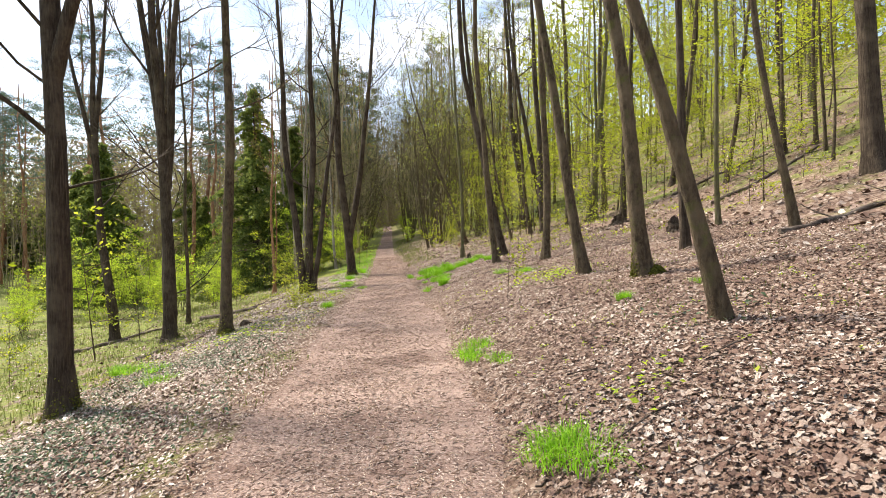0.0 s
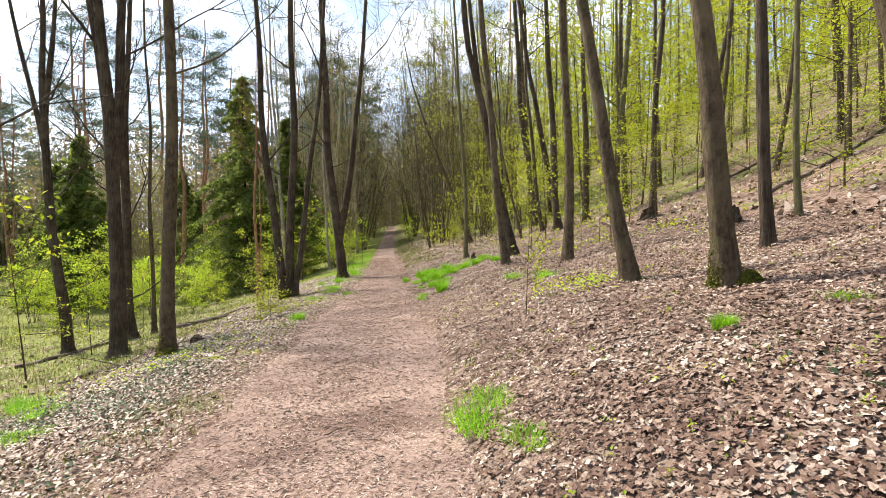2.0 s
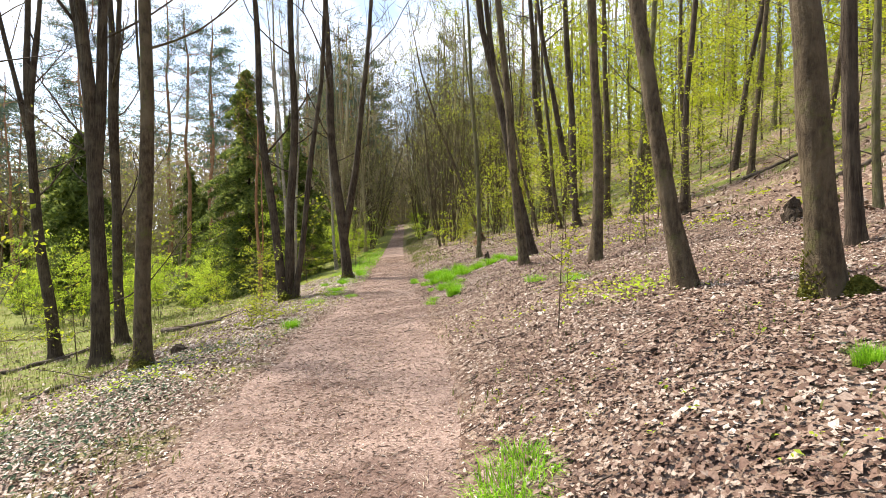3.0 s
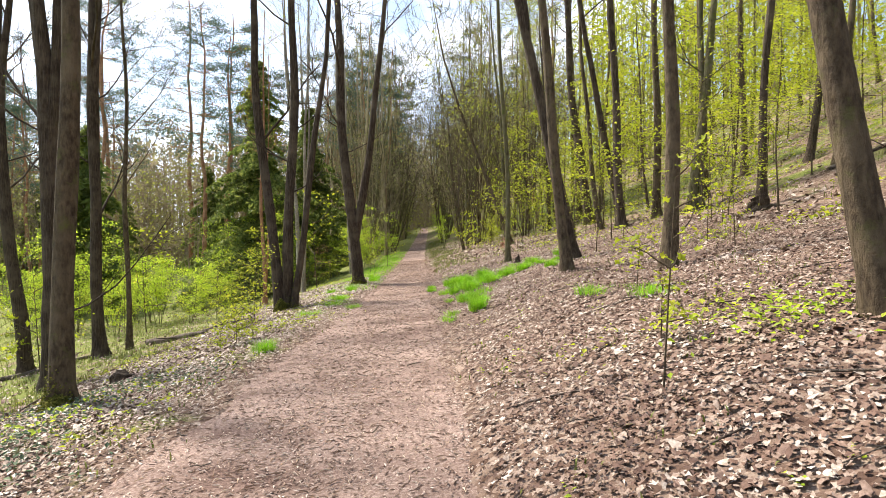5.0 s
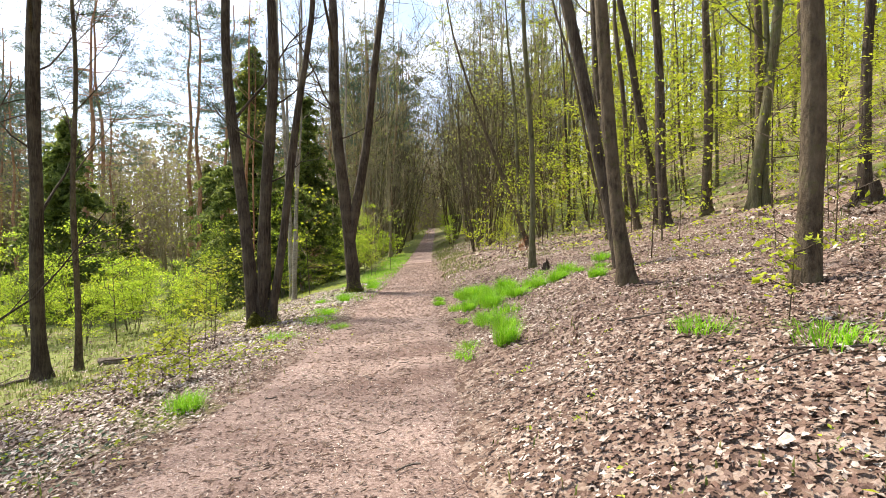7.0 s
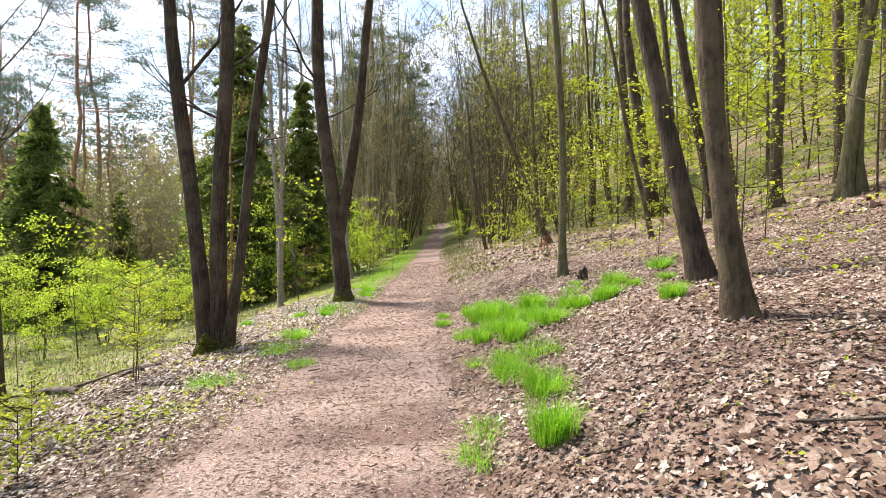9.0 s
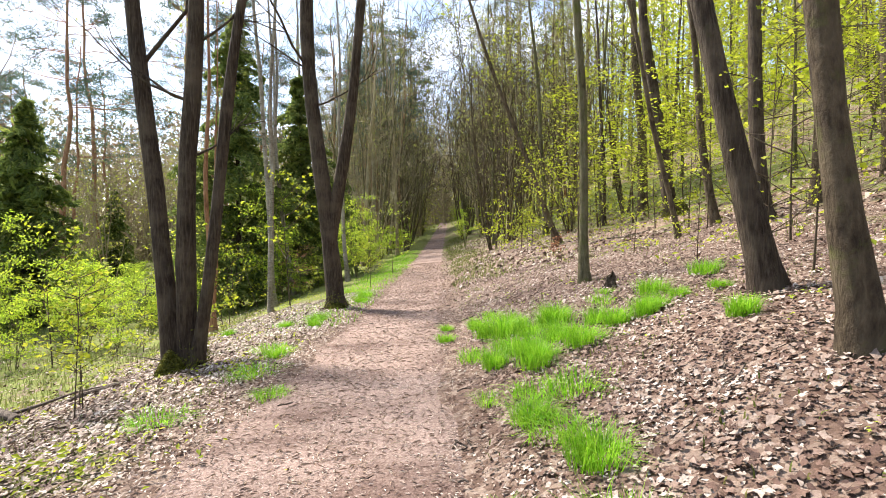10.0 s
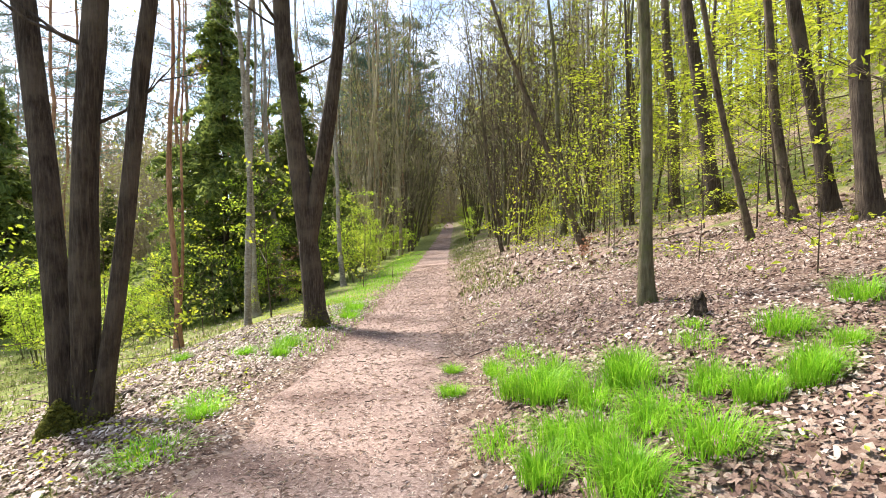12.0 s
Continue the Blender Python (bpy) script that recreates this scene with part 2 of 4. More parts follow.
def verge(u, y):
    """How far a place lies outside the path's nearer edge."""
    return np.where(np.asarray(u) < 0, -u - np.interp(y, (13, 20), (1.25, 0.90)), u - np.interp(y, (8, 13, 19), (1.02, 0.90, 0.70)))


def lumps(x, y):
    return (np.sin(1.9 * x + 0.7 * y) * np.sin(1.3 * y - 0.6 * x + 1) * 0.6 + np.sin(4.3 * x - 2.1 * y) * np.sin(3.7 * y + 1.1 * x) * 0.4)


def ground(x, y):
    """Height of the ground."""
    u = np.asarray(x) - line(y)
    return np.interp(u, CUT_U, CUT_Z) + np.interp(y, RISE_Y, RISE_Z) + 0.035 * lumps(x, y) * np.clip((np.abs(u) - 0.7) / 1.2, 0, 1)


# ---- mesh builders ----


class Geo:
    """Gathers vertices and faces of one mesh."""

    def __init__(self):
        self.v, self.f, self.n = [], [], 0

    def add(self, verts, faces):
        verts, faces = np.asarray(verts, float).reshape(-1, 3), np.asarray(faces, int)
        self.v.append(verts)
        self.f.append(faces + self.n)
        self.n += len(verts)

    def tube(self, pts, radii, sides=8, cap=True):
        pts, radii = np.asarray(pts, float), np.asarray(radii, float)
        d = np.gradient(pts, axis=0)
        d /= np.linalg.norm(d, axis=1)[:, None] + 1e-9
        ref = np.array([1.0, 0, 0]) if abs(d[:, 0]).mean() < 0.8 else np.array([0, 1.0, 0])
        a = np.cross(d, ref)
        a /= np.linalg.norm(a, axis=1)[:, None] + 1e-9
        b = np.cross(d, a)
        th = np.arange(sides) * 2 * np.pi / sides
        if radii.ndim == 1:
            radii = np.repeat(radii[:, None], sides, 1)
        ring = pts[:, None] + radii[:, :, None] * (a[:, None] * np.cos(th)[None, :, None] + b[:, None] * np.sin(th)[None, :, None])
        k = len(pts)
        i, j = np.meshgrid(np.arange(k - 1), np.arange(sides), indexing="ij")
        j2 = (j + 1) % sides
        self.add(ring.reshape(-1, 3), np.stack([i * sides + j, (i + 1) * sides + j, (i + 1) * sides + j2, i * sides + j2], -1).reshape(-1, 4))
        if cap:
            for r, flip in ((ring[0], False), (ring[-1], True)):
                t = np.stack([np.zeros(sides, int), 1 + np.arange(sides), 1 + (np.arange(sides) + 1) % sides], -1)
                self.add(np.vstack([r.mean(0), r]), t[:, ::-1] if flip else t)

    def leaves(self, at, size, rng, flat=0.5, ratio=0.6):
        """Folded leaves at the given places; flat: how level they lie."""
        at = np.asarray(at, float)
        k = len(at)
        nrm = rng.normal(size=(k, 3))
        nrm /= np.linalg.norm(nrm, axis=1)[:, None]
        nrm = nrm * (1 - flat) + np.array([0, 0, 1.0]) * flat
        nrm /= np.linalg.norm(nrm, axis=1)[:, None]
        a = np.cross(nrm, rng.normal(size=(k, 3)))
        a /= np.linalg.norm(a, axis=1)[:, None] + 1e-9
        b = np.cross(nrm, a)
        s = (size * rng.uniform(0.6, 1.3, k))[:, None]
        v = np.stack([at - a * s * 0.5, at + b * s * ratio * 0.5 + nrm * s * 0.12, at + a * s * 0.5, at - b * s * ratio * 0.5 + nrm * s * 0.12], 1)
        o = np.arange(k)[:, None] * 4
        self.add(v.reshape(-1, 3), np.concatenate([o + np.array([0, 2, 1]), o + np.array([0, 3, 2])]))

    def slivers(self, at, length, width, rng, up=0.5):
        """Fine straight twigs."""
        at = np.asarray(at, float)
        k = len(at)
        d = rng.normal(size=(k, 3)) + np.array([0, 0, up])
        d /= np.linalg.norm(d, axis=1)[:, None]
        s = np.cross(d, rng.normal(size=(k, 3)))
        s /= np.linalg.norm(s, axis=1)[:, None] + 1e-9
        h = (length * rng.uniform(0.5, 1.3, k))[:, None]
        v = np.stack([at - s * width, at + s * width, at + d * h], 1)
        self.add(v.reshape(-1, 3), np.arange(k)[:, None] * 3 + np.array([0, 1, 2]))

    def blades(self, at, length, width, rng, spread=0.5, th=None):
        """Grass blades that bend outwards."""
        at = np.asarray(at, float)
        k = len(at)
        th = rng.uniform(0, 2 * np.pi, k) if th is None else th
        out = np.stack([np.cos(th), np.sin(th), np.zeros(k)], -1)
        side = np.stack([-np.sin(th), np.cos(th), np.zeros(k)], -1)
        h = (length * rng.uniform(0.5, 1.2, k))[:, None]
        sp = (spread * rng.uniform(0.2, 1.3, k))[:, None]
        up = np.array([0, 0, 1.0])
        mid, tip = at + up * h * 0.6 + out * h * sp * 0.35, at + up * h * (1 - 0.35 * sp) + out * h * sp
        w = side * width
        v = np.stack([at - w, at + w, mid + w * 0.8, mid - w * 0.8, tip], 1)
        o = np.arange(k)[:, None] * 5
        self.add(v.reshape(-1, 3), np.concatenate([o + np.array([0, 1, 2]), o + np.array([0, 2, 3]), o + np.array([3, 2, 4])]))

    def mesh(self, name, mat, smooth=True):
        me = bpy.data.meshes.new(name)
        v = np.vstack(self.v)
        loops = np.concatenate([f.ravel() for f in self.f])
        tot = np.concatenate([np.full(len(f), f.shape[1]) for f in self.f])
        me.vertices.add(len(v))
        me.vertices.foreach_set("co", v.ravel())
        me.loops.add(len(loops))
        me.loops.foreach_set("vertex_index", loops)
        me.polygons.add(len(tot))
        me.polygons.foreach_set("loop_start", np.concatenate([[0], np.cumsum(tot)[:-1]]))
        me.polygons.foreach_set("use_smooth", np.full(len(tot), smooth))
        me.update(calc_edges=True)
        me.validate()
        me.materials.append(mat)
        return me


def part(name, geo, mat, parent=None, label="", smooth=True):
    ob = new(name, geo.mesh(name, mat, smooth))
    ob.parent = parent
    return tagged(ob, label)


def empty(name, x, y, z, label, category, group=""):
    ob = new(name)
    ob.empty_display_size = 0.2
    ob.location = (x, y, z)
    return tagged(ob, label, category, group)

# ---- ground and path ----


def spaced(lo, hi, step, end):
    core = np.arange(lo, hi + step / 2, step)
    far = step * np.cumsum(1.09 ** np.arange(1, 200))
    far = far[far < end]
    return np.concatenate([(lo - far)[::-1], core, hi + far])


def build_ground():
    xs, ys = spaced(-8, 9, 0.16, 420), spaced(-2, 34, 0.18, 420)
    X, Y = np.meshgrid(xs, ys)
    u = X - line(Y)
    Zg = ground(X, Y)
    Zg = Zg - 0.03 * np.clip(-verge(u, Y) / 0.15, 0, 1)
    g = Geo()
    a, b = np.meshgrid(np.arange(len(ys) - 1), np.arange(len(xs) - 1), indexing="ij")
    w = len(xs)
    g.add(np.stack([X, Y, Zg], -1).reshape(-1, 3), np.stack([a * w + b, a * w + b + 1, (a + 1) * w + b + 1, (a + 1) * w + b], -1).reshape(-1, 4))
    ob = part("ground", g, SOIL)
    green = np.interp(u, (-60, -9, -5.5, -3.0, -1.5, -0.8, 0.8, 1.5, 3, 9, 16, 60), (0.85, 0.66, 0.55, 0.4, 0.4, 0.1, 0.1, 0.12, 0.08, 0.38, 0.5, 0.55))
    green = green + np.interp(Y, (18, 26, 45), (0, 0.14, 0.45)) * (np.abs(u) < 14)
    at = ob.data.attributes.new("meadow", "FLOAT", "POINT")
    at.data.foreach_set("value", green.ravel().astype(np.float32))
    tagged(ob, "forest floor of brown soil with patches of moss", "ground", kind="structure")

    p = Geo()
    ys = np.concatenate([np.arange(-14, 34, 0.2), np.arange(34, 150, 1.0)])
    us = np.linspace(-1, 1, 15)
    lo = -verge(-1e-6, ys) + 0.10 * np.sin(ys * 1.7) + 0.06 * np.sin(ys * 4.1 + 1)
    hi = -verge(1e-6, ys) + 0.09 * np.sin(ys * 1.3 + 2) + 0.06 * np.sin(ys * 3.7)
    U = np.where(us[None] < 0, us[None] * lo[:, None], us[None] * hi[:, None])
    Yp = np.repeat(ys[:, None], 15, 1)
    Xp = line(Yp) + U
    Zp = ground(Xp, Yp) + 0.008 - 0.04 * np.abs(us[None]) ** 8 + 0.008 * lumps(Xp * 3, Yp * 2)
    a, b = np.meshgrid(np.arange(len(ys) - 1), np.arange(14), indexing="ij")
    p.add(np.stack([Xp, Yp, Zp], -1).reshape(-1, 3), np.stack([a * 15 + b, a * 15 + b + 1, (a + 1) * 15 + b + 1, (a + 1) * 15 + b], -1).reshape(-1, 4))
    tagged(part("path", p, EARTH), "trodden reddish-brown earth footpath strewn with chips", "path", kind="structure")


build_ground()

# ---- trees ----


def stem_line(rng, h, lean, r0, wob=0.05, relax=6.0, start=(0, 0, 0), k=22):
    """Middle line of a stem: leans, straightens higher up, and wanders a little."""
    t = np.linspace(0, 1, k) ** 1.25
    z = t * h
    run = np.where(z < relax, z, relax + (z - relax) * 0.45)
    a, b, c, d = rng.uniform(0, 6.28, 4)
    wx = wob * (np.sin(z * 0.55 + a) - np.sin(a) + 0.5 * (np.sin(z * 1.3 + b) - np.sin(b)))
    wy = wob * (np.sin(z * 0.6 + c) - np.sin(c) + 0.5 * (np.sin(z * 1.2 + d) - np.sin(d)))
    return np.stack([start[0] + lean[0] * run + wx, start[1] + lean[1] * run + wy, start[2] + z], -1)


def stem_geo(rng, pts, r0, flare=0.55, sides=14, tip=0.12):
    """A stem with a root flare, knots and an uneven outline."""
    z = pts[:, 2] - pts[0, 2]
    f = z / z[-1]
    r = r0 * (1 - (1 - tip) * f ** 1.05)
    r = r * (1 + flare * np.exp(-np.clip(z - 0.1, 0, None) / 0.22))
    th = np.arange(sides) * 2 * np.pi / sides
    p1, p2 = rng.uniform(0, 6.28, 2)
    lob = 1 + (0.22 * np.cos(3 * th + p1) + 0.16 * np.cos(5 * th + p2))[None] * np.exp(-z / 0.25)[:, None] * min(1.0, flare * 2)
    rough = 1 + 0.03 * rng.normal(size=(len(z), sides)) + 0.05 * np.sin(2 * th[None] + z[:, None] * 1.7 + p1) + 0.035 * rng.normal(size=(len(z), 1))
    g = Geo()
    g.tube(pts, r[:, None] * lob * rough, sides)
    return g, r


def limb_geo(g, rng, start, az, rise, length, r0, depth, tips, droop=0.0, sides=5, twist=0.25):
    """A limb with its forks, added to g; the tips of twigs go to tips."""
    k = 6 if depth > 0 else 4
    d = np.array([math.cos(az) * math.cos(rise), math.sin(az) * math.cos(rise), math.sin(rise)])
    p, pts = np.array(start, float), [np.array(start, float)]
    for i in range(k - 1):
        d = d + rng.normal(size=3) * twist * 0.55 + np.array([0, 0, 0.10 - droop])
        d /= np.linalg.norm(d)
        p = p + d * length / (k - 1)
        pts.append(p.copy())
    pts = np.array(pts)
    g.tube(pts, np.linspace(r0, max(0.003, r0 * 0.3), k), sides, cap=False)
    if depth == 0:
        tips.extend(pts[1:])
        return
    for _ in range(3 if depth > 1 else 4):
        f = rng.uniform(0.25, 1.0) * (k - 1)
        i = min(int(f), k - 2)
        q = pts[i] + (pts[i + 1] - pts[i]) * (f - i)
        limb_geo(g, rng, q, az + rng.uniform(-1.2, 1.2), rise + rng.uniform(-0.5, 0.6), length * rng.uniform(0.35, 0.6), max(0.004, r0 * 0.45), depth - 1, tips, droop, 4 if depth > 1 else 3, twist)


def foliage_geo(rng, tips, per, spread, size, flat):
    tips = np.asarray(tips)
    at = np.repeat(tips, per, 0) + rng.normal(size=(len(tips) * per, 3)) * np.array([spread, spread, spread * 0.3])
    g = Geo()
    g.leaves(at, size, rng, flat)
    return g


def tree(x, y, dia, h, lean=(0, 0), stems=(), seed=1, bk=BARK, limbs=9, first=0.4, leaf=LEAF_BUD, per=0, size=0.06, name="deciduous_tree",
         label="", category="tree", group="trees along the footpath", reach=0.2, rise=0.7, wob=0.05, flare=0.55, relax=6.0, depth=2, moss=False, lower=(), loc=True, spread=0.16, joined=False, sides=14, twig=0, flat=0.45):
    """A tree: trunk, further stems (lean x, lean y, share of the girth, height of the fork), limbs and what leaves it has.
    lower: dead side branches (height, azimuth, length)."""
    rng = np.random.default_rng(seed)
    dia = dia * 0.86
    z = float(ground(x, y)) if loc else 0.0
    root = empty(name, x, y, z, label, category, group)
    pts = stem_line(rng, h, lean, dia / 2, wob, relax, (0, 0, -0.12))
    if joined:
        pts = pts[::2]
    g, r = stem_geo(rng, pts, dia / 2, flare, sides)
    part("trunk", g, bk, root)
    lines = [(pts, r)]
    for sx, sy, share, fh in stems:
        i = np.searchsorted(pts[:, 2], fh)
        f = (fh - pts[i - 1, 2]) / (pts[i, 2] - pts[i - 1, 2]) if i else 0
        q = pts[i - 1] * (1 - f) + pts[i] * f if i else pts[0]
        hs = (h - fh) * rng.uniform(0.8, 0.95)
        if fh < 0.1:
            q = q + np.array([math.copysign(dia * 0.56, sx), rng.uniform(-0.1, 0.1), 0])
        sp = stem_line(rng, hs, (sx, sy), 0, wob, relax, q, 18)
        sg, sr = stem_geo(rng, sp, dia / 2 * share, 0.15 if fh > 0.5 else flare, 12)
        part("stem", sg, bk, root)
        lines.append((sp, sr))
    tips, crown = [], Geo()
    for n, (lp, lr) in enumerate(lines):
        top = lp[-1, 2] - lp[0, 2]
        for k in range(max(3, int(limbs / len(lines)))):
            f = first + (1 - first) * ((k + rng.uniform(0, 0.9)) / max(3, int(limbs / len(lines)))) * 0.97
            i = min(int(np.searchsorted(lp[:, 2] - lp[0, 2], f * top)), len(lp) - 1)
            lg = crown if joined else Geo()
            ln = h * reach * (1.15 - 0.75 * f) * rng.uniform(0.7, 1.3)
            limb_geo(lg, rng, lp[i], rng.uniform(0, 6.28), rise + rng.uniform(-0.3, 0.3), ln, max(0.010, lr[i] * rng.uniform(0.22, 0.4)), depth, tips)
            if not joined:
                part("limb", lg, bk, root)
    if twig:
        tp = np.asarray(tips)
        tw = crown if joined else Geo()
        tw.slivers(np.repeat(tp, twig, 0), 0.7 if joined else 0.5, 0.009 if joined else 0.004, rng)
        if not joined:
            tagged(part("twig_spray", tw, bk, root), kind="stuff")
    if joined:
        part("crown", crown, bk, root)
    for hb, az, ln in lower:
        lg = Geo()
        i = min(int(np.searchsorted(pts[:, 2], hb)), len(pts) - 1)
        limb_geo(lg, rng, pts[i], radians(az), 0.35, ln, min(0.022, r[i] * 0.3), 1, [], -0.02, 5, 0.22)
        part("dead_branch", lg, bk, root)
    if per and tips:
        tp = np.asarray(tips)
        fr = per if per >= 1 else 1
        if per < 1:
            tp = tp[rng.random(len(tp)) < per]
        part("foliage", foliage_geo(rng, tp, int(fr), spread, size, flat), leaf, root, smooth=False)
    if moss:
        mg = Geo()
        k = 1100
        th, hz = rng.uniform(0, 6.28) + rng.normal(size=k) * 0.9, rng.exponential(0.10, k)
        hz = np.clip(hz, 0, 0.6)
        rr = dia / 2 * (1 + flare * np.exp(-hz / 0.22)) * rng.uniform(1.0, 1.25, k) * (1.6 if stems and stems[0][3] < 0.1 else 1.0)
        mg.leaves(np.stack([pts[0, 0] + lean[0] * hz + rr * np.cos(th), pts[0, 1] + rr * np.sin(th), hz - 0.05], -1), 0.03, rng, 0.3, 0.8)
        tagged(part("moss", mg, MOSS, root, "yellow-green moss cushion", False), kind="stuff")
    return root


POLE = "slender grey-brown tree with a mossy foot in leaf litter"
L_DARK = "dark-barked bare tree beside the footpath, buds opening"

# the near trees below the path
tree(-5.04, 6.82, 0.36, 15, (0.006, 0), ((0.34, 0.0, 0.6, 4.5),), 11, BARK_DARK, 18, 0.2, LEAF_BUD, 0.3, label="thick dark trunk forking above head height, moss at its foot", lower=((2.6, 20, 1.8), (4.1, 190, 2.6)), moss=True, twig=1)
tree(-11.6, 18.7, 0.38, 16, (-0.058, 0), ((0.07, 0.05, 0.6, 7.0), (-0.18, 0, 0.5, 6.0)), 12, BARK_DARK, 18, 0.2, LEAF_BUD, 0.3, label=L_DARK, lower=((3.6, 170, 2.6), (5.0, 10, 3.0)), twig=1)
tree(-7.8, 15.1, 0.44, 16, (-0.034, 0), ((0.08, 0.03, 0.7, 4.4), (-0.13, 0.02, 0.75, 4.8)), 13, BARK_DARK, 18, 0.2, LEAF_BUD, 0.3, label="dark-barked tree with three upright stems and bare boughs", lower=((1.15, 37, 2.9), (3.3, 180, 1.0), (4.6, 175, 3.0)), moss=True, twig=1)
tree(-4.75, 11.6, 0.29, 17, (0.012, 0), (), 14, BARK, 10, 0.4, LEAF_BUD, 0.3, label="straight brown trunk with a mossy foot on the bank", moss=True, lower=((4.2, 5, 2.2),), twig=1)
tree(-9.4, 19.6, 0.17, 15, (-0.01, 0), (), 15, BARK, 14, 0.25, LEAF_BUD, 0.4, label=POLE, twig=1)
tree(-9.85, 19.1, 0.36, 17, (-0.01, 0), ((0.06, 0, 0.7, 4.6),), 16, BARK_DARK, 18, 0.2, LEAF_BUD, 0.4, label=L_DARK, lower=((4.8, 200, 2.6),), twig=1)
# the three-stemmed tree and the forked tree at the path's edge
tree(-4.74, 18.87, 0.315, 18, (0.03, 0), ((-0.105, 0.02, 1.0, 0.0), (0.15, 0.03, 0.64, 0.0)), 17, BARK_DARK, 12, 0.25, LEAF_BUD, 0.3, label="three dark furrowed stems rising from one mossy foot", moss=True, flare=0.35, lower=((2.4, 10, 0.9), (3.0, 200, 1.4), (3.4, 190, 1.6), (4.0, 20, 1.4)), twig=1)
tree(-3.85, 22.9, 0.42, 17, (-0.085, 0), ((0.165, 0.0, 0.72, 1.35),), 18, BARK_DARK, 14, 0.25, LEAF_BUD, 0.3, label="dark tree forking low into two stems, at the path's edge", moss=True, flare=0.3, lower=((4.0, 10, 1.6), (4.5, 200, 1.5)), twig=1)
# pale and reddish stems behind them
tree(-8.0, 25.3, 0.18, 11, (0.012, 0), ((0.03, 0.05, 0.5, 0.4),), 19, BARK_RED, 9, 0.35, LEAF_SPRING, 1, 0.07, label="thin reddish-barked tree with opening yellow leaves", twig=1)
tree(-6.9, 26.4, 0.17, 15, (0.048, 0), ((0.03, 0.02, 0.7, 0.3),), 20, BARK_PALE, 9, 0.4, LEAF_BUD, 1, label="thin green-grey twin-stemmed tree, twisted", twig=1)
tree(-7.9, 28.9, 0.22, 18, (-0.065, 0), (), 21, BARK_PALE, 10, 0.4, LEAF_BUD, 0.5, name="birch_tree", label="pale-barked birch leaning a little, nearly bare", twig=1)
tree(-9.8, 35.3, 0.26, 18, (-0.095, 0), (), 22, BARK_PALE, 10, 0.4, LEAF_BUD, 0.5, name="birch_tree", label="pale-barked birch leaning over the slope", twig=1)
tree(-12.9, 46.4, 0.4, 21, (-0.08, 0), (), 23, BARK_PALE, 10, 0.4, LEAF_BUD, 0.5, name="birch_tree", label="tall pale birch rising over the spruces", twig=1)
tree(-6.6, 33.0, 0.2, 15, (-0.03, 0), (), 24, BARK_PALE, 10, 0.4, LEAF_BUD, 0.5, name="birch_tree", label="slim pale birch near the path's edge", twig=1)

# the near trees on the bank
R = "leaning grey-brown tree rooted in leaf litter on the bank"
tree(2.70, 4.47, 0.172, 13, (-0.285, 0), (), 31, BARK, 9, 0.5, LEAF_SPRING, 2, 0.07, label="strongly leaning green-grey trunk on the leafy bank", wob=0.03, relax=4)
tree(3.12, 7.65, 0.26, 16, (-0.12, 0), (), 32, BARK, 9, 0.5, LEAF_SPRING, 2, 0.07, label="stout grey-brown trunk with a moss cushion at its foot", moss=True)
tree(2.57, 8.95, 0.215, 15, (-0.13, 0.08), (), 33, BARK, 9, 0.5, LEAF_SPRING, 2, 0.07, label=R)
tree(2.63, 13.05, 0.225, 16, (-0.02, 0), (), 34, BARK, 9, 0.45, LEAF_SPRING, 2, 0.07, label="straight dark grey trunk on the leafy bank")
tree(1.60, 14.95, 0.21, 16, (-0.072, -0.01), (), 35, BARK, 9, 0.45, LEAF_SPRING, 2, 0.07, label="leaning dark trunk close beside the footpath")
tree(2.02, 16.95, 0.26, 17, (-0.18, 0.05), ((-0.05, 0.05, 0.6, 4.5),), 36, BARK_DARK, 10, 0.4, LEAF_SPRING, 2, 0.07, label="thick leaning dark-barked trunk with sprouts at its foot")
tree(4.41, 9.17, 0.19, 14, (-0.05, 0), (), 37, BARK_DARK, 8, 0.45, LEAF_SPRING, 2, 0.07, label=POLE)
tree(5.75, 8.25, 0.145, 11, (-0.15, 0), (), 38, BARK, 9, 0.4, LEAF_SPRING, 3, 0.08, label="thin leaning tree with a curved foot on the slope")
tree(5.7, 10.6, 0.115, 11, (-0.02, 0), (), 39, BARK_GREEN, 9, 0.4, LEAF_SPRING, 3, 0.08, label="thin green-grey tree with a curved foot")
tree(9.15, 10.95, 0.48, 22, (-0.10, 0), (), 40, BARK_DARK, 9, 0.6, NEEDLE_PINE, 8, 0.12, name="pine_tree", label="old pine with thick dark scaly bark on the slope")
tree(0.77, 19.75, 0.155, 14, (-0.04, 0), (), 41, BARK_GREEN, 9, 0.4, LEAF_SPRING, 1, 0.07, label="slim green-grey trunk standing straight in the leaf litter")
tree(4.2, 22.0, 0.31, 16, (-0.06, 0), (), 42, BARK_DARK, 10, 0.4, LEAF_SPRING, 2, 0.07, label="dark trunk with a mossy foot on the bank", moss=True)
tree(6.04, 17.7, 0.22, 14, (0.036, 0), (), 43, BARK_DARK, 9, 0.4, LEAF_SPRING, 3, 0.08, label=POLE)
tree(2.98, 22.7, 0.12, 11, (-0.2, -0.02), (), 44, BARK, 8, 0.4, LEAF_SPRING, 2, 0.07, label="thin leaning stem with a crooked foot", wob=0.1)
tree(3.9, 23.3, 0.19, 13, (-0.115, 0), (), 45, BARK, 8, 0.4, LEAF_SPRING, 2, 0.07, label="slim trunk bending from a curved foot", wob=0.09)
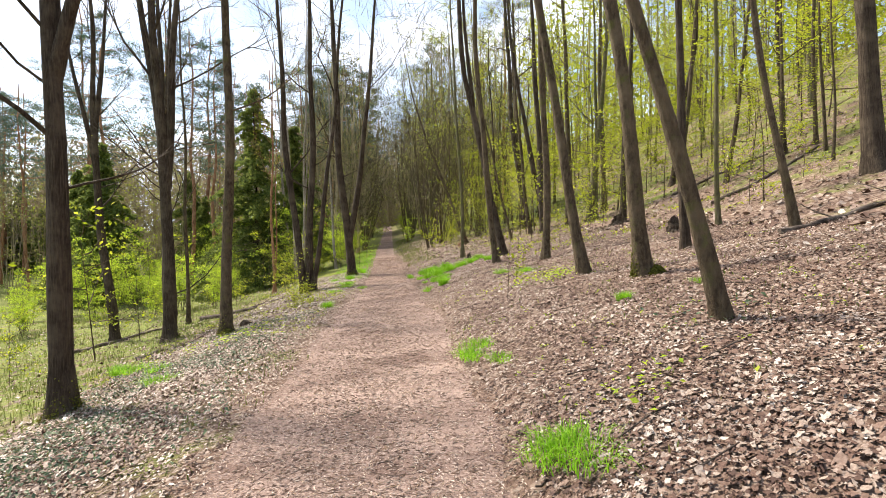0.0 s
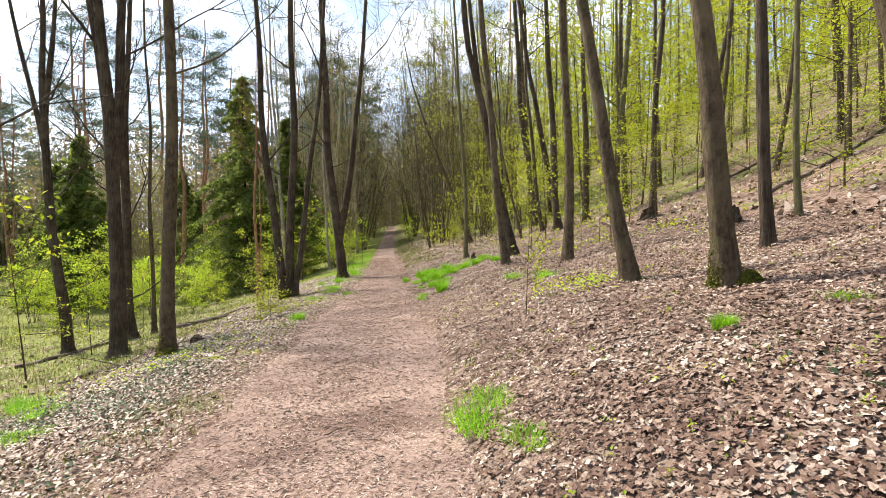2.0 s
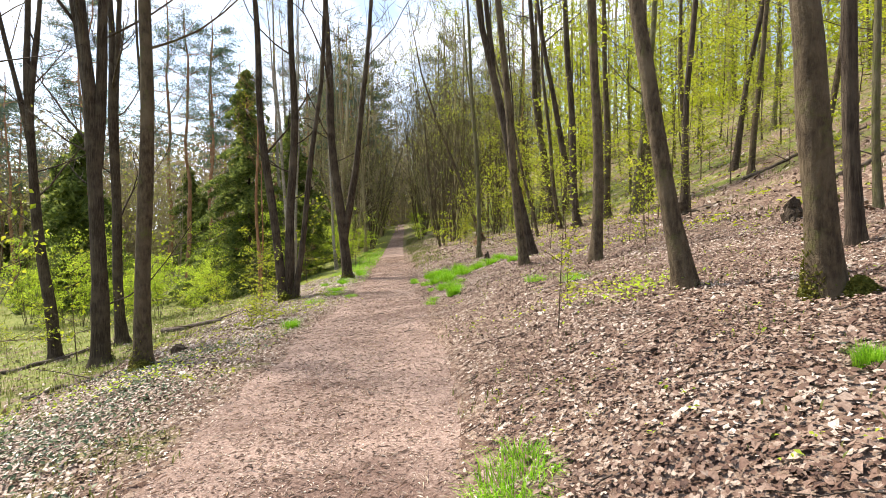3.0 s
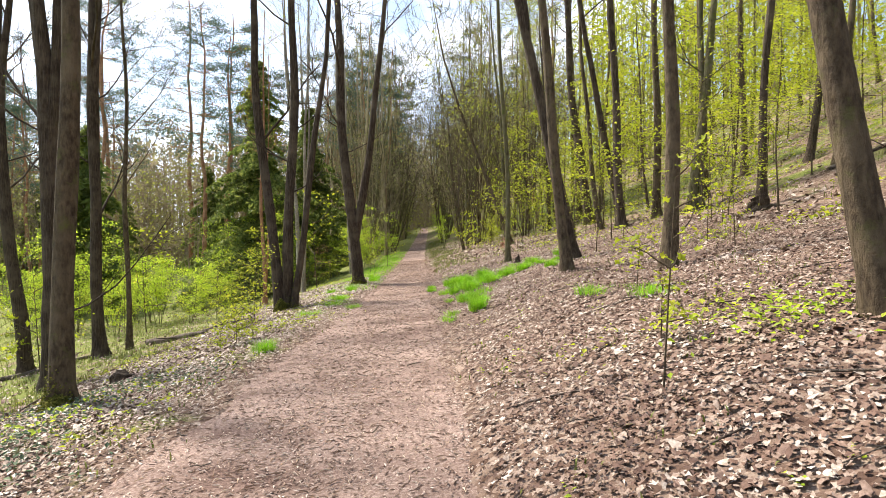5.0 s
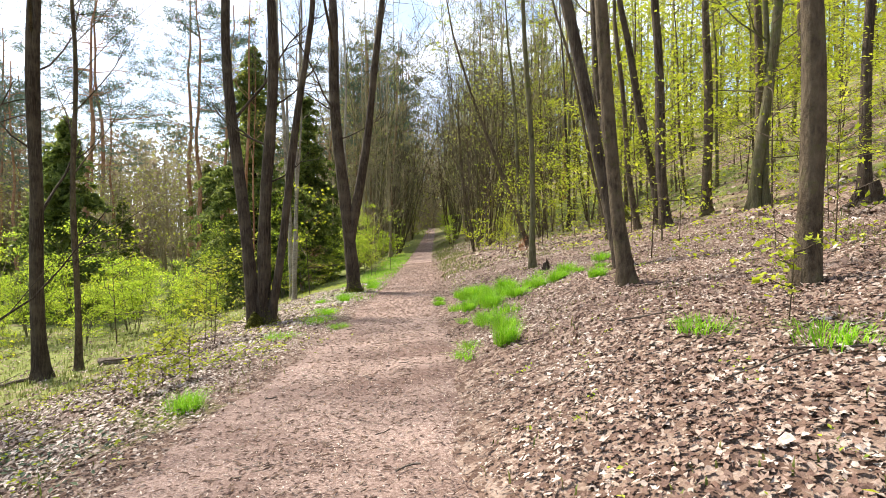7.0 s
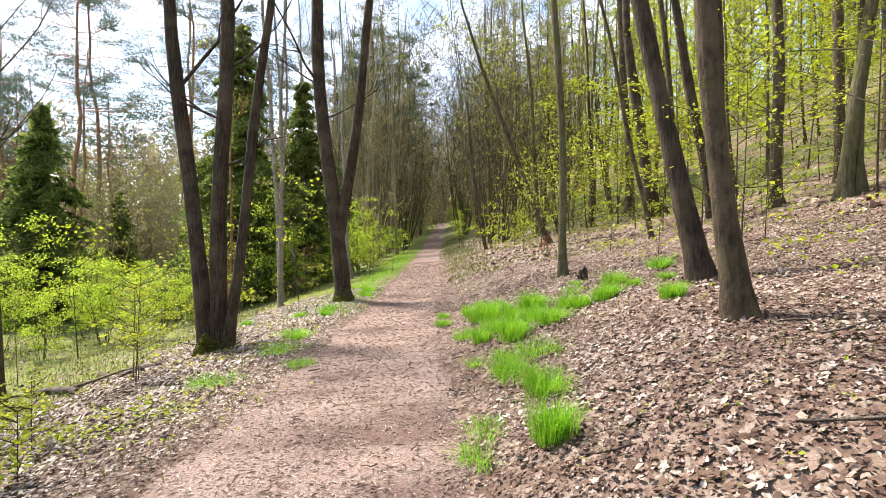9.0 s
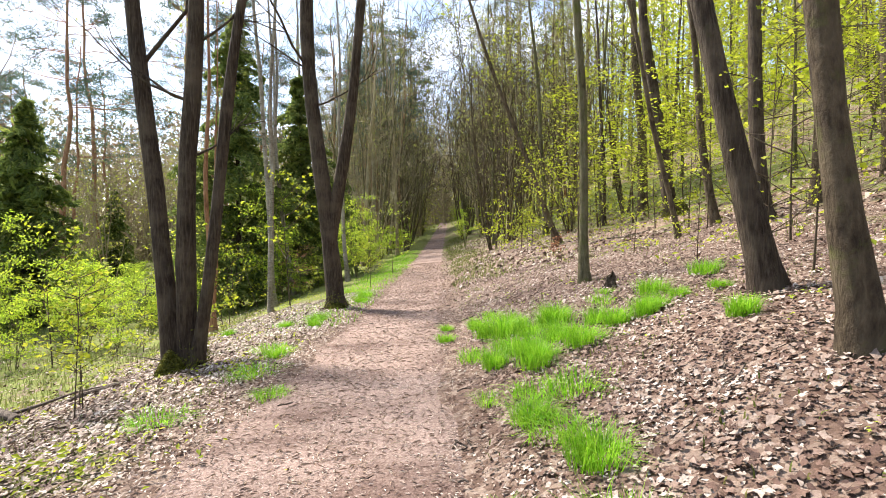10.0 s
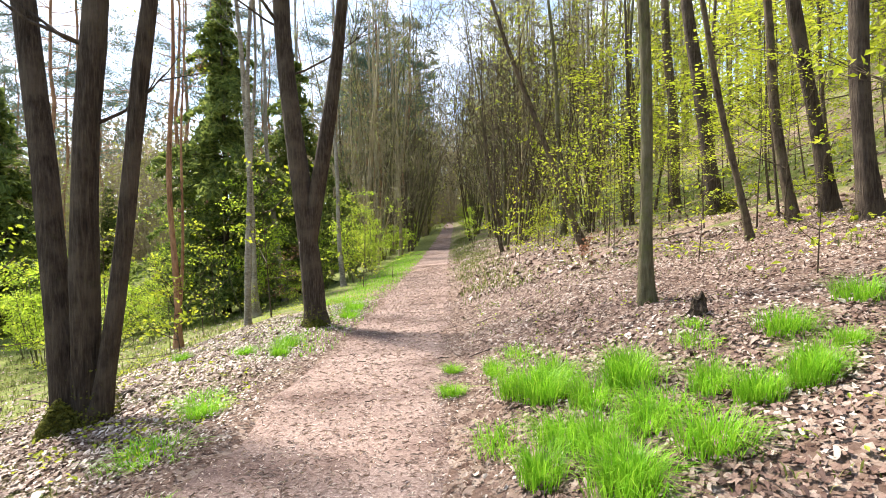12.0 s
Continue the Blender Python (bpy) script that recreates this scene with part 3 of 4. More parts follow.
tree(4.55, 23.6, 0.28, 15, (-0.20, -0.02), (), 46, BARK_DARK, 8, 0.4, LEAF_SPRING, 2, 0.07, label="leaning dark trunk with roots spread over the slope")
tree(5.3, 22.4, 0.28, 15, (-0.03, 0), (), 47, BARK, 8, 0.4, LEAF_SPRING, 2, 0.07, label="grey trunk with bare roots on the slope")
tree(4.5, 28.4, 0.42, 17, (-0.13, -0.01), (), 48, BARK_DARK, 10, 0.4, LEAF_SPRING, 2, 0.08, label="thick dark tree with bright moss on its foot", moss=True)
tree(1.33, 28.8, 0.21, 11, (-0.36, -0.04), (), 49, BARK, 9, 0.35, LEAF_BUD, 2, 0.06, label="thin trunk leaning far over towards the footpath", relax=8)
tree(3.2, 32.0, 0.17, 13, (-0.05, 0), (), 50, BARK_DARK, 8, 0.4, LEAF_BUD, 2, label=POLE)
tree(-0.9, 38.5, 0.2, 14, (-0.015, 0), (), 51, BARK_GREEN, 9, 0.35, LEAF_BUD, 2, label=POLE, twig=1)
tree(5.8, 21.0, 0.28, 15, (0.095, 0), (), 52, BARK_GREEN, 8, 0.4, LEAF_SPRING, 2, 0.07, label=R)
tree(4.9, 33.4, 0.42, 17, (-0.055, 0), (), 53, BARK, 9, 0.4, LEAF_BUD, 2, label=POLE)
tree(7.08, 23.33, 0.28, 16, (-0.015, 0), (), 54, BARK, 9, 0.4, LEAF_SPRING, 3, 0.08, label=POLE)
tree(9.16, 17.12, 0.16, 13, (0.1, 0), (), 55, BARK, 9, 0.35, LEAF_SPRING, 4, 0.09, label=POLE)
tree(9.52, 22.23, 0.24, 15, (0.15, 0), (), 56, BARK_DARK, 9, 0.35, LEAF_SPRING, 3, 0.09, label=R)
tree(8.95, 19.99, 0.21, 15, (0.08, 0), (), 57, BARK, 9, 0.35, LEAF_SPRING, 3, 0.09, label=POLE)
tree(8.88, 24.73, 0.24, 16, (-0.02, 0), (), 58, BARK, 9, 0.35, LEAF_SPRING, 3, 0.09, label=POLE)
tree(11.38, 17.72, 0.22, 16, (-0.06, 0), (), 59, BARK_DARK, 9, 0.35, LEAF_SPRING, 3, 0.09, label=POLE)
tree(11.89, 16.91, 0.15, 14, (0, 0), (), 60, BARK, 9, 0.35, LEAF_SPRING, 3, 0.09, label=POLE)

# ---- kinds of trees that are repeated farther off ----


def spruce(x, y, h, wide, seed, dens=1.0, loc=True, label="dark green spruce with drooping boughs down to the ground"):
    """A spruce: a trunk with whorls of drooping boughs and their needle sprays."""
    rng = np.random.default_rng(seed)
    root = empty("spruce_tree", x, y, float(ground(x, y)) if loc else 0.0, label, "spruce", "spruces below the path")
    pts = stem_line(rng, h, (0, 0), 0, 0.02, 6, (0, 0, -0.1), 10)
    g, r = stem_geo(rng, pts, h * 0.012, 0.3, 8, 0.08)
    part("trunk", g, BARK_DARK, root)
    bg, at = Geo(), []
    z = h * 0.06
    while z < h * 0.98:
        f = z / h
        for k in range(int(8 + rng.integers(0, 3))):
            az = rng.uniform(0, 6.28)
            ln = wide * (1 - f) ** 0.85 * rng.uniform(0.35, 1.3) + 0.12
            t = np.linspace(0, 1, 5)
            bp = np.stack([np.cos(az) * ln * t, np.sin(az) * ln * t, z + ln * (0.30 * t - 0.62 * t ** 2) + rng.uniform(-.2, .2)], -1)
            bg.tube(bp, np.linspace(0.02 * (1 - f) + 0.006, 0.004, 5), 3, False)
            m = int((14 + 58 * ln) * dens)
            tt = rng.uniform(0.12, 1.03, m)
            q = np.stack([np.interp(tt, t, bp[:, i]) for i in range(3)], -1)
            side = rng.normal(size=m) * 0.20 * ln * (1.2 - tt)
            q += np.stack([-np.sin(az) * side, np.cos(az) * side, -np.abs(rng.normal(size=m)) * 0.10 - np.abs(side) * 0.25], -1)
            at.append(q)
        z += h * 0.034 + 0.09
    part("crown", bg, BARK_DARK, root)
    ng = Geo()
    ng.leaves(np.vstack(at), 0.30 / dens ** 0.5, rng, 0.35, 0.36)
    part("foliage", ng, NEEDLE_SPRUCE, root, smooth=False)
    return root


def pine(x, y, h, seed, loc=True):
    """A tall pine: a bare trunk, orange higher up, and tufted boughs at the top."""
    rng = np.random.default_rng(seed)
    root = empty("pine_tree", x, y, float(ground(x, y)) if loc else 0.0, "tall pine with a bare reddish trunk and tufted blue-green crown", "pine", "pines behind the clearing")
    pts = stem_line(rng, h, (rng.uniform(-.02, .02), 0), 0, 0.12, 30, (0, 0, -0.1), 16)
    g, r = stem_geo(rng, pts, h * 0.0085, 0.3, 9, 0.2)
    part("trunk", g, BARK_RED, root)
    bg, tips = Geo(), []
    for k in range(22):
        f = 0.52 + 0.48 * k / 22
        i = min(int(np.searchsorted(pts[:, 2], f * h)), 15)
        ln = h * 0.15 * (1.25 - f) * rng.uniform(0.7, 1.35) / 0.6
        limb_geo(bg, rng, pts[i - 1] + (0, 0, rng.uniform(0, 0.5)), rng.uniform(0, 6.28), rng.uniform(-0.1, 0.35), ln, 0.035, 1, tips, 0.03, 4, 0.3)
    part("crown", bg, BARK_RED, root)
    tp = np.asarray(tips)
    tp = tp[rng.random(len(tp)) < 0.56]
    at = np.repeat(tp, 32, 0) + rng.normal(size=(len(tp) * 32, 3)) * (0.34, 0.34, 0.11)
    ng = Geo()
    ng.leaves(at, 0.27, rng, 0.3, 0.17)
    part("foliage", ng, NEEDLE_PINE, root, smooth=False)
    return root


def thicket(seed, h=7.5, stems=9, leaf=LEAF_BUD, per=0.6, size=0.05, wide=0.10, name="hazel_bush", label="", bk=BARK_GREEN, group="bare bushes beside the path", limbs=5, twig=0):
    """A bush of many thin stems that fan out from the ground."""
    rng = np.random.default_rng(seed)
    root = empty(name, 0, 0, 0, label, "bush", group)
    tips = []
    for k in range(stems):
        az, ln = rng.uniform(0, 6.28), h * rng.uniform(0.6, 1.05)
        a = rng.uniform(0.2, 1.0) * wide
        sp = stem_line(rng, ln, (math.cos(az) * a * 2, math.sin(az) * a * 2), 0, 0.10, h * 0.5, (math.cos(az) * 0.12, math.sin(az) * 0.12, -0.1), 10)
        g = Geo()
        r = np.linspace(0.0042 * h, 0.006, 10)
        g.tube(sp, r, 6)
        for j in range(limbs):
            i = int(rng.integers(3, 10))
            limb_geo(g, rng, sp[i], rng.uniform(0, 6.28), rng.uniform(0.0, 0.9), h * rng.uniform(0.12, 0.26), 0.010, 1, tips, 0.0, 3)
        part("stem", g, bk, root)
    tp = np.asarray(tips)
    if twig:
        tw = Geo()
        tw.slivers(np.repeat(tp, twig, 0), 0.10 * h, 0.0012 * h, rng, 0.9)
        tagged(part("twig_spray", tw, bk, root), kind="stuff")
    n = max(1, int(per))
    if per < 1:
        tp = tp[rng.random(len(tp)) < per]
    part("foliage", foliage_geo(rng, tp, n, 0.16, size, 0.45), leaf, root, smooth=False)
    return root


def spread_copies(kinds, places, lo=0.8, hi=1.2, seed=5):
    """Puts the kinds, in turn, on the places; the first ones are used up as they stand."""
    rng = np.random.default_rng(seed)
    used = set()
    for n, (x, y) in enumerate(places):
        k = int(rng.integers(0, len(kinds)))
        s = rng.uniform(lo, hi)
        m = Matrix.Translation((x, y, float(ground(x, y)) - 0.03)) @ Euler((rng.normal() * 0.03, rng.normal() * 0.03, rng.uniform(0, 6.28))).to_matrix().to_4x4() @ Matrix.Scale(s, 4)
        if k in used:
            copy_thing(kinds[k], m)
        else:
            used.add(k)
            kinds[k].matrix_basis = m
    for k, ob in enumerate(kinds):
        if k not in used:
            ob.matrix_basis = Matrix.Translation((-30 - 3 * k, 70, float(ground(-30 - 3 * k, 70))))


def scatter(n, u0, u1, y0, y1, gap, seed, taken=()):
    """Random places between two distances from the path and two along it, at least gap apart."""
    rng = np.random.default_rng(seed)
    out, tries = [], 0
    while len(out) < n and tries < n * 60:
        tries += 1
        y = rng.uniform(y0, y1)
        x = line(y) + rng.uniform(u0, u1)
        if all((x - a) ** 2 + (y - b) ** 2 > gap * gap for a, b in (*out, *taken)):
            out.append((float(x), float(y)))
    return out


# poles and leafy young trees up the slope
def pole_kinds():
    out = []
    for k in range(4):
        out.append(tree(0, 0, 0.15 + 0.035 * k, 12 + k, (0.02 * (k - 1), 0.02), (), 70 + k, (BARK, BARK_GREEN, BARK_GREEN, BARK)[k], 17, 0.16, LEAF_SPRING, 7, 0.125,
                        label="slender woodland tree with sparse new yellow-green leaves", group="woodland trees on the slope", loc=False, depth=1, twig=2, joined=True, sides=8, spread=0.24, reach=0.26, rise=0.3, flat=0.72))
    return out


def bare_kinds(tall=1.0, first=75):
    out = []
    for k in range(3):
        out.append(tree(0, 0, (0.2 + 0.04 * k) * tall, (14 + k) * tall, (0.03 * (k - 1), 0.02), ((0.12, 0.03, 0.7, 3.0),), first + k, (BARK_TWIG, BARK, BARK_TWIG)[k], 11, 0.2, LEAF_DULL, 1, 0.12,
                        label="tall bare woodland tree with fine grey-brown twigs", group="bare trees along the far path", loc=False, depth=2, twig=1, joined=True, sides=8, reach=0.22, rise=0.8))
    return out


def sapling_kinds():
    out = []
    for k in range(3):
        out.append(tree(0, 0, 0.07 + 0.02 * k, 6 + 1.2 * k, (0.05, 0.02), (), 80 + k, BARK, 13, 0.12, LEAF_SPRING, 7, 0.125, name="young_maple", category="young tree",
                        label="young maple with layered bright yellow-green leaves", group="young maples on the slope", loc=False, reach=0.34, rise=0.15, depth=1, spread=0.22, joined=True, sides=6, flat=0.78))
    return out


def bush_kinds():
    return [thicket(90 + k, 3.0 + 0.5 * k, 6, LEAF_GREEN, 7, 0.09, 0.14, "green_bush", "bright green young bush in fresh leaf", BARK_GREEN, "green bushes on the clearing", 4) for k in range(3)]


def hazel_kinds():
    return [thicket(100 + k, 10 + 1.3 * k, 6, LEAF_DULL, 1, 0.09, 0.15, "hazel_bush", "many-stemmed bare bush with opening buds", bk=(BARK_TWIG, BARK, BARK_GREEN)[k], limbs=7, twig=1) for k in range(3)]


def brush_kinds():
    return [thicket(110 + k, 6.5 + k, 7, (LEAF_DULL, LEAF_BUD)[k], 1, 0.16, 0.10, "brown_bush", "grey-brown bare bush at the wood's edge", BARK_TWIG, "bushes at the far wood's edge", 3, 1) for k in range(2)]


# The last scatter adds unseen trees behind the start, for closure and shadow.
spread_copies(pole_kinds(), scatter(62, 8, 50, 12, 70, 2.3, 201) + scatter(10, 5, 9, 34, 60, 1.8, 202) + scatter(6, 4.5, 20, -14, -2, 2.5, 203))
spread_copies(bare_kinds(), scatter(10, -8, -2.4, 44, 60, 2, 204) + scatter(12, 2.4, 9, 42, 62, 2, 205) + scatter(5, 3.0, 8.5, 35, 44, 1.8, 206), 0.75, 1.15)
spread_copies(bare_kinds(1.4, 78), scatter(20, -11, -2.6, 56, 88, 2.2, 207) + scatter(18, 2.6, 14, 52, 88, 2.2, 208), 0.9, 1.15)
spread_copies(sapling_kinds(), scatter(54, 8, 34, 12, 60, 1.6, 211) + scatter(12, 5.5, 9, 22, 45, 1.5, 212) + scatter(40, 6.5, 19, 12, 34, 1.5, 213), 0.5, 1.15)
spread_copies(hazel_kinds(), scatter(24, 2.4, 9, 32, 100, 2.2, 221) + scatter(15, -5.5, -2.2, 42, 105, 2.2, 222), 0.8, 1.2)
spread_copies(bush_kinds(), scatter(18, -20, -8, 25, 42, 1.6, 231) + scatter(12, -5, -2.2, 30, 60, 1.5, 232) + scatter(10, -36, -16, 22, 48, 2, 233) + scatter(8, -30, -9, 24, 46, 2, 234) + [(-9.5, 31.5), (-11.5, 29.5), (-13.6, 27.5), (-15.5, 29), (-14.3, 28.3), (-17.2, 31), (-17, 21.5), (-18.5, 23.5), (-15.8, 24), (-12.6, 32.2), (-16, 26)], 0.6, 1.15)
spread_copies(brush_kinds(), scatter(40, -60, -10, 46, 78, 2.2, 241) + scatter(10, -45, -25, 18, 50, 2.5, 242), 0.9, 1.5)


def low_kinds():
    """Knee-high to man-high maple growth."""
    out = []
    for k in range(3):
        out.append(tree(0, 0, 0.022 + 0.006 * k, 1.5 + 0.7 * k, (0.06, 0.03), (), 150 + k, BARK, 7, 0.2, LEAF_SPRING, 2, 0.09, name="young_maple", category="young tree",
                        label="low young maple with a few small yellow-green leaves", group="undergrowth on the bank", loc=False, reach=0.4, rise=0.3, depth=1, spread=0.12, joined=True, sides=5, flare=0.1, wob=0.03))
    return out


spread_copies(low_kinds(), scatter(46, 4.5, 16, 11, 40, 1.2, 271) + scatter(26, -9, -3.5, 22, 42, 1.2, 272) + scatter(22, 2.4, 6, 22, 45, 1.2, 273) + scatter(16, -20, -8, 12, 26, 1.5, 274), 0.6, 1.3)
spread_copies([pine(0, 0, 21 + 2 * k, 120 + k, False) for k in range(3)], scatter(18, -55, -16, 46, 75, 4.0, 251) + scatter(20, -15, -3.5, 58, 92, 2.4, 252) + scatter(5, 3, 18, 60, 85, 3, 253) + [(-27, 42), (-34, 51), (-20, 47)], 0.85, 1.15)
pine(-35, 68, 33, 124)
spread_copies([spruce(0, 0, 9 + k, 3.2, 130 + k, 0.5, False) for k in range(2)], [(-21.5, 33.8), (-24.5, 36.5), (-13, 52), (-28, 60), (-36, 58), (-24.5, 55)] + scatter(5, -60, -34, 40, 70, 4, 261), 0.75, 1.1)
spruce(-12.1, 34.8, 13.2, 4.0, 140, 1.1)
spruce(-10.4, 38.0, 11.0, 3.3, 141, 0.8)


def far_woods(name, n, cards, mat, seed, place, size, label):
    """Woods too far off to tell tree from tree: thin stems and drifts of twig and leaf."""
    rng = np.random.default_rng(seed)
    w, c = Geo(), Geo()
    for _ in range(n):
        x, y, h = place(rng)
        z = float(ground(x, y))
        a = rng.normal(size=2) * 0.04 * h
        w.tube([(x, y, z - 0.2), (x + a[0] * 0.4, y + a[1] * 0.4, z + h * 0.5), (x + a[0], y + a[1], z + h)], [0.16, 0.10, 0.03], 4, False)
        k = cards // n
        t = rng.uniform(0.0, 1.05, k) ** 1.2
        r = h * 0.17 * (1.15 - 0.6 * t)
        th = rng.uniform(0, 6.28, k)
        rr = r * np.sqrt(rng.random(k))
        at = np.stack([x + a[0] * t + np.cos(th) * rr, y + a[1] * t + np.sin(th) * rr, z + t * h], -1)
        c.leaves(at, size * 0.68, rng, 0.1, 0.4)
        w.slivers(at[::3], 2.2, 0.024, rng, 2.2)
    ob = tagged(part(name, w, BARK_TWIG), label, "woods", kind="stuff")
    part("foliage", c, mat, ob, smooth=False)


def arc(rng, lo, hi, near, far, h0, h1):
    a, d = radians(rng.uniform(lo, hi)), rng.uniform(near, far)
    return d * math.sin(a), 5 + d * math.cos(a), rng.uniform(h0, h1)


far_woods("far_woods", 300, 76000, LEAF_HAZE, 601, lambda r: arc(r, -70, -9, 76, 115, 12, 18), 1.15, "hazy brown and green woods beyond the clearing")
far_woods("far_woods", 190, 32000, LEAF_HAZE, 602, lambda r: arc(r, -16, 10, 106, 150, 13, 23), 0.8, "bare budding woods closing the end of the path")
far_woods("far_woods", 200, 30000, LEAF_SPRING, 603, lambda r: arc(r, 7, 75, 50, 100, 13, 24), 1.0, "yellow-green woods on top of the slope")


def beside(rng, lo, hi, near, far, h0, h1):
    """A place on either side of the far path."""
    y = rng.uniform(lo, hi)
    return float(line(y)) + rng.choice((-1, 1)) * rng.uniform(near, far), y, rng.uniform(h0, h1)


far_woods("far_woods", 44, 7000, LEAF_BUD, 604, lambda r: beside(r, 66, 104, 2.3, 8, 12, 20), 0.5, "grey-brown budding trees meeting over the far path")
far_woods("far_woods", 100, 19000, LEAF_HAZE, 605, lambda r: beside(r, 112, 150, 0, 9, 13, 22), 0.8, "budding trees where the path bends out of sight")
spread_copies(hazel_kinds(), scatter(7, 2.0, 4.2, 38, 66, 1.6, 223) + scatter(6, -4.2, -2.0, 46, 70, 1.6, 224), 0.9, 1.35)
spread_copies(bush_kinds(), scatter(7, 1.9, 4.5, 44, 84, 1.8, 235) + scatter(7, -4.2, -1.9, 50, 90, 1.8, 236), 0.5, 0.9)

# ---- leaf litter, chips, grass and ground plants ----


def litter(name, n, u0, u1, y0, y1, size, seed, label, mat=LITTER, lift=0.0):
    """Dry leaves with lobed, curled outlines strewn over the ground."""
    rng = np.random.default_rng(seed)
    y = y0 + (y1 - y0) * rng.random(n) ** (1.25 if u0 > 0 else 1.0)
    u = u0 + (u1 - u0) * (rng.random(n) ** 1.3 if u0 > 0 else 1 - rng.random(n) ** 1.2)
    off = verge(u, y) + 0.1
    keep = off > rng.random(n) ** 2 * 0.9 - 0.12
    x, y, off = (line(y) + u)[keep], y[keep], off[keep]
    n = len(x)
    k = 6
    th = (np.arange(k) * 2 * np.pi / k)[None] + rng.uniform(0, 6.28, (n, 1)) + rng.normal(size=(n, k)) * 0.15
    s = (size * rng.uniform(0.45, 1.0, n) * np.interp(off, (-0.1, 1.2), (0.55, 1.0)))[:, None] * np.where(rng.random(n) < 0.10, 1.5, 1.0)[:, None]
    lobes = rng.uniform(0.3, 1.3, (n, k)) * s * 0.55
    px, py = np.cos(th) * lobes, np.sin(th) * lobes
    px = px * rng.uniform(0.5, 1.0, (n, 1))
    tx, ty = rng.normal(size=(n, 1)) * 0.22, rng.normal(size=(n, 1)) * 0.22
    ca, cb = rng.normal(size=(n, 1)) * 6.0, rng.normal(size=(n, 1)) * 5.0
    pz = px * tx + py * ty + ca * px ** 2 + cb * py ** 2 + rng.normal(size=(n, k)) * 0.10 * s
    cx, cy = px + x[:, None], py + y[:, None]
    low = pz.min(1, keepdims=True)
    v = np.stack([cx, cy, ground(cx, cy) + pz - np.maximum(low, -0.03) * 0.8 + 0.006 + lift + rng.random((n, 1)) * 0.018], -1)
    o = np.arange(n)[:, None, None] * k
    f = np.array([(0, 1, 2), (0, 2, 3), (0, 3, 5), (3, 4, 5)])[None]
    g = Geo()
    g.add(v.reshape(-1, 3), (o + f).reshape(-1, 3))
    return tagged(part(name, g, mat, smooth=True), label, "leaf litter", kind="stuff")


MAPLE_A = (90, 70, 44, 18, -10, -48, -90, -132, -170, 162, 136, 110)
MAPLE_R = (1.0, 0.5, 0.92, 0.46, 0.66, 0.42, 0.22, 0.42, 0.66, 0.46, 0.92, 0.5)


def maple_leaves(n, rng, size):
    """Outlines of curled five-lobed leaves, each with a middle vertex."""
    a, r = np.radians(MAPLE_A)[None], np.array(MAPLE_R)[None] * rng.uniform(0.85, 1.15, (n, 12))
    s = (size * rng.uniform(0.65, 1.25, n) * 0.5)[:, None]
    x, y = np.cos(a) * r, np.sin(a) * r
    x = x * rng.uniform(0.55, 1.0, (n, 1))
    curl, fold, roll = rng.normal(size=(n, 1)) * 0.24, rng.uniform(-0.3, 0.5, (n, 1)), rng.normal(size=(n, 1)) * 0.2
    z = curl * y ** 2 + fold * np.abs(x) + roll * x * y + rng.normal(size=(n, 12)) * 0.10
    v = np.zeros((n, 13, 3))
    v[:, 1:] = np.stack([x, y, z], -1)
    v *= s[:, :, None]
    v[:, :, 2] -= v[:, :, 2].min(1, keepdims=True) * 0.85
    return v, np.array([(0, 1 + i, 1 + (i + 1) % 12) for i in range(12)])


def maple_litter(n, seed):
    rng = np.random.default_rng(seed)
    y = 1.8 + 20 * rng.random(n) ** 1.35
    u = np.where(rng.random(n) < 0.82, 1.05 + 5.0 * rng.random(n) ** 1.3, -1.1 - 3.2 * rng.random(n))
    v, f = maple_leaves(n, rng, 0.068)
    t = rng.uniform(0, 6.28, (n, 1))
    x0, y0 = v[:, :, 0] * np.cos(t) - v[:, :, 1] * np.sin(t), v[:, :, 0] * np.sin(t) + v[:, :, 1] * np.cos(t)
    px, py = x0 + (line(y) + u)[:, None], y0 + y[:, None]
    pz = ground(px, py) + v[:, :, 2] + 0.012 + rng.random((n, 1)) * 0.025
    g = Geo()
    g.add(np.stack([px, py, pz], -1).reshape(-1, 3), (np.arange(n)[:, None, None] * 13 + f[None]).reshape(-1, 3))
    tagged(part("maple_leaf_litter", g, LITTER), "curled dry maple leaves lying on the bank", "leaf litter", kind="stuff")


maple_litter(13000, 300)
litter("leaf_litter", 165000, 0.55, 7, 1.5, 25, 0.046, 301, "curled brown and pale dry leaves covering the bank")
litter("leaf_litter", 14000, 6.5, 24, 4, 46, 0.13, 302, "dry leaves thinning out up the wooded slope")
litter("leaf_litter", 52000, -5.2, -0.55, 1.0, 25, 0.058, 303, "pale dry leaves along the path's lower edge")
litter("leaf_litter", 60000, -4.6, -0.9, 2.0, 26, 0.056, 306, "bleached tan leaves lying thick on the lower verge", PALE_LITTER, lift=0.012)
litter("leaf_litter", 9000, 0.6, 6, 24, 48, 0.12, 304, "dry leaves on the far bank")
litter("leaf_litter", 9000, -15, -5, 6, 32, 0.09, 305, "scattered dry leaves among meadow grass")


